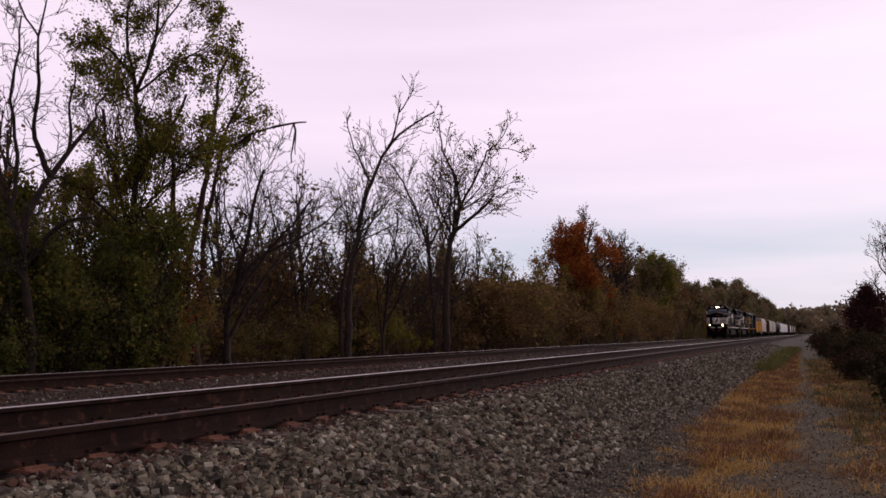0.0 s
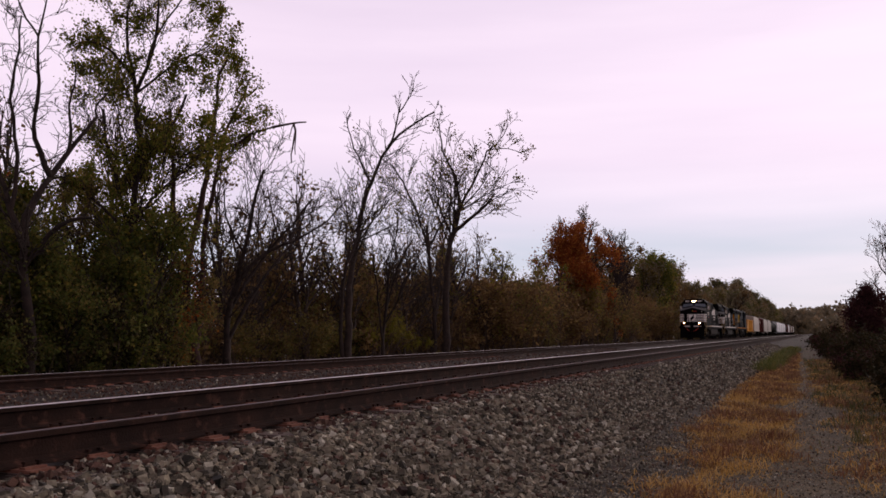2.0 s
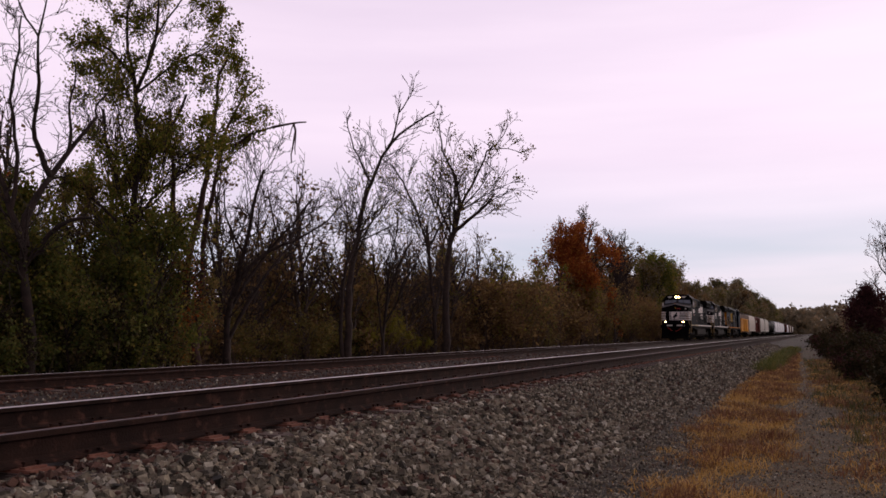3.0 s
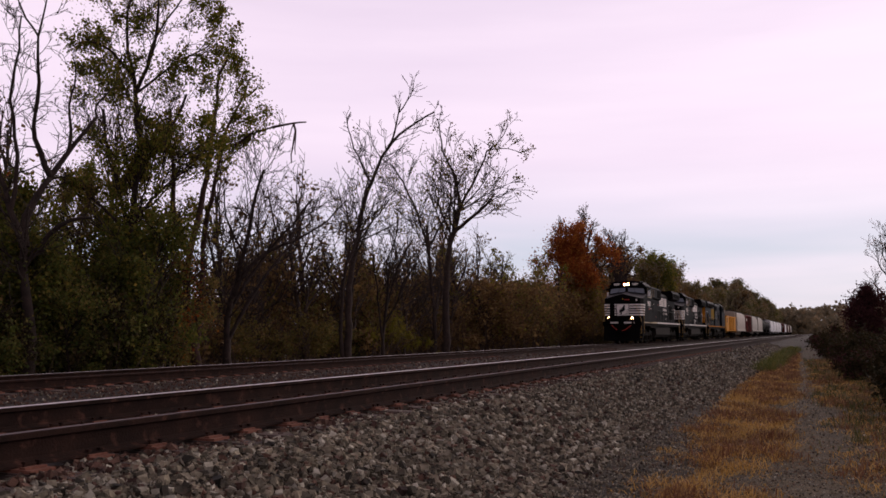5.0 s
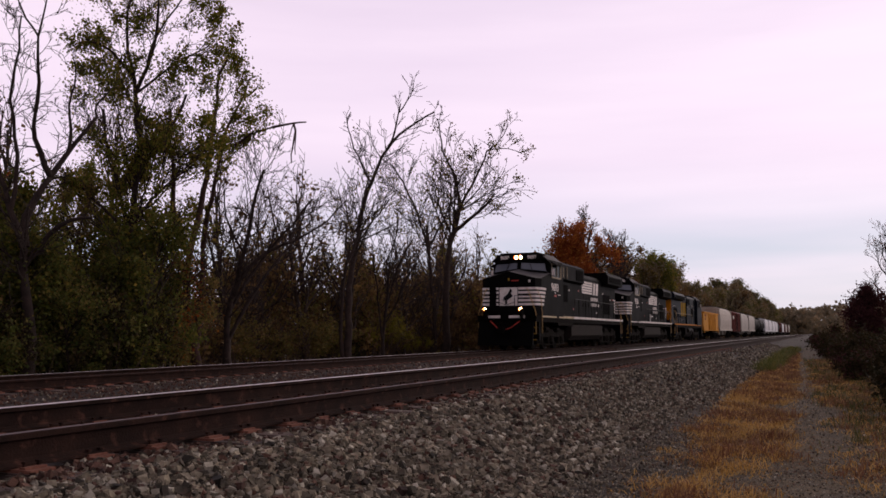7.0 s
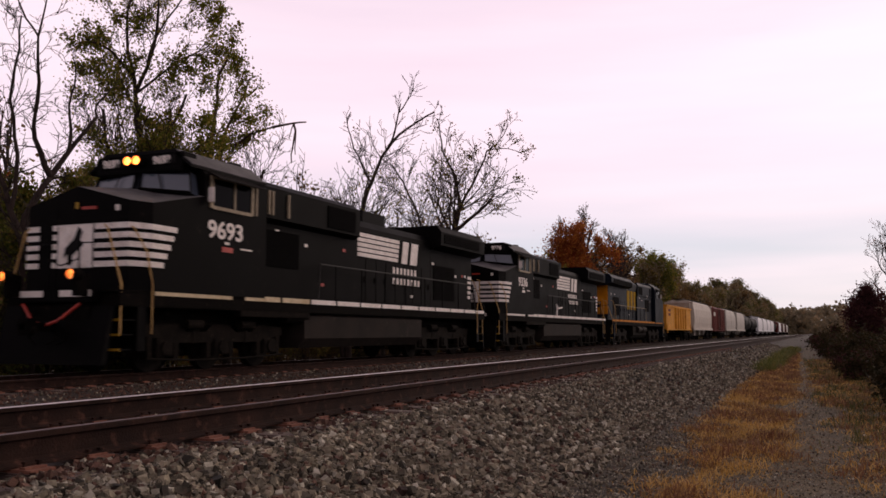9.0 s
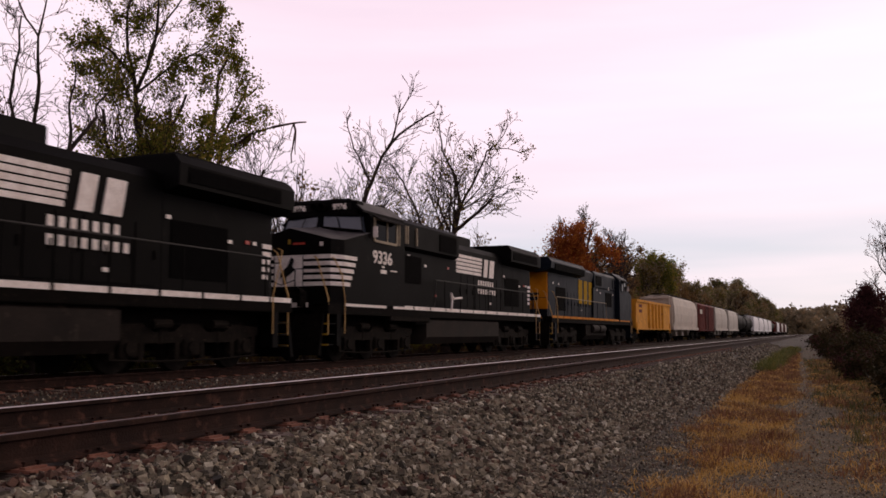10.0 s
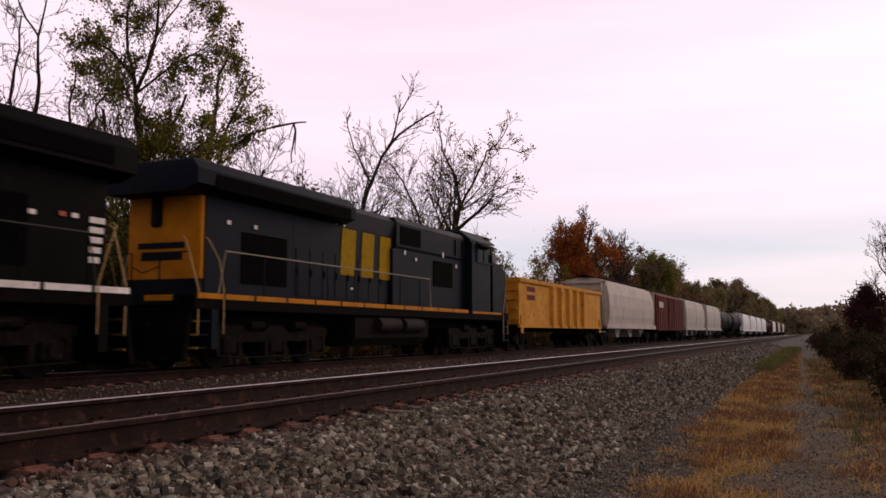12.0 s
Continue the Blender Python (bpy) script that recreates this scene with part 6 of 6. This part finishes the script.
            if 21.5 <= y < 66:
                continue
            k = rng.choice((3, 3, 2, 2, 0)) if green else rng.choice((0, 1, 1, 2, 0))
            spots.append(((-22.5 if green else -24.5) - dx - rng.uniform(0, 2.5), y * (1 + 0.12 * row) + rng.uniform(-1, 1), -0.6, k))
        y += 2.2 + y * 0.012
    scatter(thin, open_wood(spots), rng, "thin wood behind the brush", 0.82)


build_woods()


def build_right_side():
    rng = random.Random(33)
    b = [
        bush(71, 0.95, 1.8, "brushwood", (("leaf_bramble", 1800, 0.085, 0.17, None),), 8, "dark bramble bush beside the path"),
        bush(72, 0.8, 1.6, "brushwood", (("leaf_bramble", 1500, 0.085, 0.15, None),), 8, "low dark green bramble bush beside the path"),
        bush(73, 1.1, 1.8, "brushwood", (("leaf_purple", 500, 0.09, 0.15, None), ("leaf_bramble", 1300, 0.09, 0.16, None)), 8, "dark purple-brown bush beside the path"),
    ]
    spots = []
    y = 14.5
    while y < 120:
        edge = 1.75 - min(1.0, (y - 14) / 17) * 1.05 - max(0.0, y - 34) * 0.012
        for row in range(3 if y < 40 else 2):
            spots.append((edge + row * 1.2 + rng.uniform(-0.15, 0.4), y + rng.uniform(-0.5, 0.5), -0.05, rng.choice((0, 0, 1, 2))))
        y += 1.3 + y * 0.035
    scatter(b, spots, rng, "bushes beside the path")
    T = crown_tree(81, 3.9, 1.45, "bark", (("leaf_purple", 15000, 0.14, 0.36, None),), 0.08, 22, 3, 0.7, "purple_tree", "round tree with dense dark purple-red leaves", full=True)
    T.matrix_basis = pose(3.35, 74.0, 0.1)
    T = crown_tree(82, 11.5, 3.6, "bark_grey", (("leaf_rust", 160, 0.14, 0.2, None),), 0.35, 9, 4, 0.7, "bare_tree", "bare twiggy tree behind the bushes")
    T.matrix_basis = pose(6.0, 92.0, 0.2)
    far = [
        crown_tree(91, 5.5, 2.4, "bark_grey", (("haze_leaf", 2600, 0.30, 0.5, None),), 0.1, 9, 2, 0.7, "tree", "olive tree on the far hillside"),
        crown_tree(92, 6.2, 2.6, "bark_grey", (("haze_leaf", 1900, 0.30, 0.5, None), ("leaf_brown", 700, 0.30, 0.5, None)), 0.1, 9, 2, 0.7, "tree", "brown tree on the far hillside"),
        crown_tree(93, 5.0, 2.2, "bark_grey", (("leaf_yellow", 400, 0.35, 0.5, None), ("haze_leaf", 1700, 0.35, 0.5, None)), 0.1, 9, 2, 0.7, "tree", "yellowing tree on the far hillside"),
    ]
    spots = []
    for k in range(46):
        y = 150 + k * 9.5
        x = 3.0 + rng.uniform(0, 5) + (y - 150) * 0.018 * rng.uniform(0.0, 2.0)
        spots.append((x, y, ground_z(x, y) - 0.3, rng.choice((0, 1, 2))))
    scatter(far, spots, rng, "trees beyond the bushes", 0.62, 0.95)


build_right_side()


def build_far_woods():
    """Wooded ridge at the end of the line: many leafy clumps in one mesh."""
    rng = np.random.default_rng(7)
    spots = []
    for k in range(1000):
        x = rng.uniform(-260, 330)
        y = rng.uniform(560, 980)
        h = (17 + 16 * math.exp(-((x - 120) / 140.0) ** 2) + 8 * math.exp(-((x + 180) / 90.0) ** 2)) * (0.62 + 0.38 * (y - 560) / 420)
        for j in range(14):
            spots.append((np.array((x + rng.normal() * 3, y + rng.normal() * 3, h * rng.uniform(0.05, 1.0) + rng.normal())), None))
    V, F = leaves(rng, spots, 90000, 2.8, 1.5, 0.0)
    tagged(raw("far_woods", V, F, "haze_leaf"), "wooded ridge at the end of the line, leaves paled for haze", "woods", kind="stuff")


build_far_woods()
# ---- stones and grass ----


def stone_shape(rng):
    """A broken angular stone of twelve triangles."""
    s = (rng.uniform(0.42, 0.62), rng.uniform(0.34, 0.50), rng.uniform(0.24, 0.40))
    V = []
    for z in (-1, 1):
        for y in (-1, 1):
            for x in (-1, 1):
                k = rng.uniform(0.45, 1.15)
                V.append((x * s[0] * k + rng.uniform(-0.1, 0.1), y * s[1] * rng.uniform(0.5, 1.15), z * s[2] * rng.uniform(0.6, 1.2)))
    F = [(0, 2, 3), (0, 3, 1), (4, 5, 7), (4, 7, 6), (0, 1, 5), (0, 5, 4), (2, 6, 7), (2, 7, 3), (0, 4, 6), (0, 6, 2), (1, 3, 7), (1, 7, 5)]
    return np.array(V), np.array(F)


def near_path(y):
    return -0.1 - 0.021 * (y - 10)


def build_stones():
    rng = np.random.default_rng(5)
    pr = random.Random(5)
    shapes = [stone_shape(pr) for _ in range(10)]
    # single stones of the shoulder nearest the path
    meshes = []
    for V, F in shapes[:6]:
        me = bpy.data.meshes.new("stone")
        me.from_pydata(V.tolist(), [], F.tolist())
        me.materials.append(M["stone_one"])
        meshes.append(me)
    for k in range(280):
        x, y = rng.uniform(-3.4, -1.9), rng.uniform(3.2, 7.5)
        s = 0.042 * rng.uniform(0.6, 1.4)
        ob = new("stone", meshes[k % 6])
        ob.parent = bed
        ob.matrix_basis = Matrix.LocRotScale((x, y, bed_top(x, y) + s * 0.35), Euler(rng.uniform(0, 6.28, 3)), (s, s, s))
    # the rest of the ballast, joined; pale, grey-brown and rust-stained stones
    small = (np.array([(0.5, 0, 0), (-0.5, 0, 0), (0, 0.42, 0), (0, -0.45, 0), (0, 0, 0.36), (0, 0, -0.36)]), np.array([(0, 2, 4), (2, 1, 4), (1, 3, 4), (3, 0, 4), (2, 0, 5), (1, 2, 5), (3, 1, 5), (0, 3, 5)]))
    areas = ((-3.6, -1.9, 2.5, 8.0, 14000, 0.045), (-3.6, -1.9, 8.0, 16.0, 10000, 0.048), (-3.6, -1.8, 16.0, 34.0, 7000, 0.068), (-4.1, -3.3, -1.0, 8.0, 5200, 0.040), (-4.1, -3.3, 8.0, 18.0, 2600, 0.048), (-5.65, -4.25, 0.0, 26.0, 2600, 0.056),
             (-6.6, -5.8, 1.0, 24.0, 1200, 0.058), (-13.4, -8.6, 5.0, 26.0, 9000, 0.060), (-13.4, -8.6, 26.0, 60.0, 4000, 0.085), (-3.6, -1.8, 34.0, 70.0, 2600, 0.10), (-2.4, -0.9, 3.0, 12.0, 14000, 0.026), (-2.4, -1.0, 12.0, 30.0, 7000, 0.032), (-0.95, 1.6, 4.5, 10.0, 9000, 0.020), (-0.95, 1.8, 10.0, 24.0, 8000, 0.026),
             (-3.6, -1.9, -12.0, 2.5, 9000, 0.055), (-4.1, -3.3, -12.0, -1.0, 2500, 0.055), (-5.65, -4.25, -12.0, 0.0, 1500, 0.06), (-13.0, -8.6, -12.0, 5.0, 4000, 0.07), (-2.4, -0.9, -12.0, 3.0, 6000, 0.032), (-0.95, 1.6, -6.0, 4.5, 4000, 0.026))
    piles = {"stone": ([], [], 0), "stone_pale": ([], [], 0), "stone_rust": ([], [], 0)}
    for x0, x1, y0, y1, n, size in areas:
        for k in range(n):
            x, y = rng.uniform(x0, x1), rng.uniform(y0, y1)
            if x < -3.4 and (abs(x - NEAR_X - GAUGE / 2) < 0.085 or abs(x - NEAR_X + GAUGE / 2) < 0.085):
                continue
            V, F = shapes[k % 10] if size > 0.035 and 1.0 < y < 11 and x > -7 else small
            s = size * rng.uniform(0.45, 1.05) * (1.5 if rng.random() < 0.22 else 1.0)
            R = np.array(Euler(rng.uniform(0, 6.28, 3)).to_matrix())
            z = (bed_top(x, y) if x < -0.95 else ground_z(x, y)) + s * rng.uniform(0.0, 0.4)
            near_rail = min(abs(x - NEAR_X - GAUGE / 2), abs(x - NEAR_X + GAUGE / 2), abs(x - FAR_X - GAUGE / 2))
            q = rng.random()
            # past the near track most stones are the darker rust kind, for train shade
            kind = "stone_rust" if q < (0.62 if near_rail < 0.55 else (0.85 if x < -7 else 0.10)) else ("stone_pale" if q > (0.97 if x < -7 else 0.86) else "stone")
            VV, FF, base = piles[kind]
            VV.append(V @ R.T * s + (x, y, z))
            FF.extend((F + base).tolist())
            piles[kind] = (VV, FF, base + len(V))
    for kind, words in (("stone", "grey-brown crushed ballast stones"), ("stone_pale", "pale grey ballast stones among the rest"), ("stone_rust", "rust-stained ballast stones by the rails, darkened for train shade")):
        tagged(raw("loose_ballast", np.concatenate(piles[kind][0]).tolist(), piles[kind][1], kind), words, "ballast", kind="stuff")


def build_grass():
    rng = np.random.default_rng(9)

    def tufts(name, mat, label, count, place, h0, h1, stand=1.0):
        V, F = [], []
        for k in range(count):
            spot = place()
            if spot is None:
                continue
            x, y = spot
            z = ground_z(x, y) - 0.02
            if x < -0.92:
                z = max(z, bed_z(x) - 0.02)
            tall = rng.uniform(h0, h1)
            for b in range(15):
                a, out = rng.uniform(0, 6.28), rng.uniform(0.5, 3.4)
                px, py = x + rng.normal() * 0.11, y + rng.normal() * 0.13
                h = tall * rng.uniform(0.35, 1.0)
                dx, dy = math.cos(a) * out * h * 0.6, math.sin(a) * out * h * 0.6
                w = 0.0016 + 0.0018 * rng.random() + 0.00014 * y
                sx, sy = -math.sin(a) * w, math.cos(a) * w
                i = len(V)
                V += [(px - sx, py - sy, z), (px + sx, py + sy, z), (px + dx * 0.4 + sx, py + dy * 0.4 + sy, z + 0.012 + h * 0.62 * stand), (px + dx * 0.4 - sx, py + dy * 0.4 - sy, z + 0.012 + h * 0.62 * stand), (px + dx, py + dy, z + h * 0.92 * stand)]
                F += [(i, i + 1, i + 2, i + 3), (i + 3, i + 2, i + 4)]
        tagged(raw(name, V, F, mat), label, "grass", kind="stuff")

    def worn(x, y):
        """How bare the ground is: patchy towards the near end and along the trodden line."""
        return 0.34 * max(0.0, min(1.0, (13.0 - y) / 5.0)) - 0.20 * max(0.0, min(1.0, (y - 14) / 10))

    def left_strip():
        y = 5.0 + 55 * rng.random() ** 1.7
        c = near_path(y)
        x = rng.uniform(-1.62 - 0.004 * (y - 8) + max(0.0, 10 - y) * 0.08, c - 0.22 + 0.18 * noise.noise((1.0, y * 0.9, 8.0)))
        if 0.8 * noise.noise((x * 1.9, y * 0.9, 2.0)) + 0.9 * noise.noise((x * 3.4, y * 1.1, 6.0)) < -0.34 + worn(x, y) + 0.22 * (x > c - 0.42) + 0.15 * (x < -1.42):
            return None
        return x, y

    def right_strip():
        y = 6.0 + 40 * rng.random() ** 1.6
        c = near_path(y)
        x = rng.uniform(c + 0.24 + 0.18 * noise.noise((4.0, y * 0.9, 8.0)), 2.6 if y < 18 else 1.2)
        if 0.8 * noise.noise((x * 1.9, y * 0.9, 7.0)) + 0.9 * noise.noise((x * 3.4, y * 1.1, 3.0)) < -0.28 + worn(x, y) + 0.26 * (x < c + 0.46):
            return None
        return x, y

    def brown_left():
        spot = left_strip()
        return spot if spot and noise.noise((spot[0] * 1.8, spot[1] * 0.8, 14.0)) > 0.02 else None

    def brown_right():
        spot = right_strip()
        return spot if spot and noise.noise((spot[0] * 1.8, spot[1] * 0.8, 17.0)) > 0.02 else None

    def weeds():
        return rng.uniform(-1.5, 2.2), 6.0 + 7.5 * rng.random()

    def green_edge():
        y = 30 + 40 * rng.random()
        return rng.uniform(-1.95, -1.45), y

    tufts("dry_grass", "grass_gold", "dry golden grass tufts between path and ballast", 4200, left_strip, 0.04, 0.17, 0.7)
    tufts("dead_grass", "grass_brown", "dead brown weeds between path and ballast", 4200, brown_left, 0.05, 0.20)
    tufts("matted_straw", "straw", "matted dead straw lying between path and ballast", 3600, left_strip, 0.08, 0.26, 0.12)
    tufts("matted_straw", "straw", "matted dead straw lying beside the bushes", 3200, right_strip, 0.08, 0.26, 0.12)
    tufts("dry_grass", "grass_gold", "dry golden grass beside the bushes", 2600, right_strip, 0.04, 0.17, 0.7)
    tufts("dead_grass", "grass_brown", "dead brown weeds beside the bushes", 3400, brown_right, 0.04, 0.18)
    tufts("low_weeds", "grass_brown", "low scattered brown weeds in the trodden gravel", 420, weeds, 0.03, 0.09, 0.5)
    tufts("green_grass", "leaf_dark", "dark green weeds along the ballast foot", 380, green_edge, 0.2, 0.5)
    tufts("green_grass", "grass_green", "late green grass among the dry tufts", 500, right_strip, 0.1, 0.3)


build_stones()
build_grass()


# ---- what moves ----
def motions():
    """The train rolls in at a nearly steady pace; the wheels of the first cars turn with it."""
    for ob, back, turned in MOVING:
        walk(ob, [(t, pose(FAR_X, at + back, FAR_TOP, 0, 0, 180 if turned else 0)) for t, at in RUN])
    ways = {ob: (-1 if turned else 1) for ob, back, turned in MOVING}
    for w, place, r, owner in SPINNING:
        step = 1 / 30
        rate = math.degrees(SPEED / r) * ways.get(owner, 1)
        walk(w, [(k * step, pose(*place, (rate * k * step) % 360)) for k in range(361)])


motions()
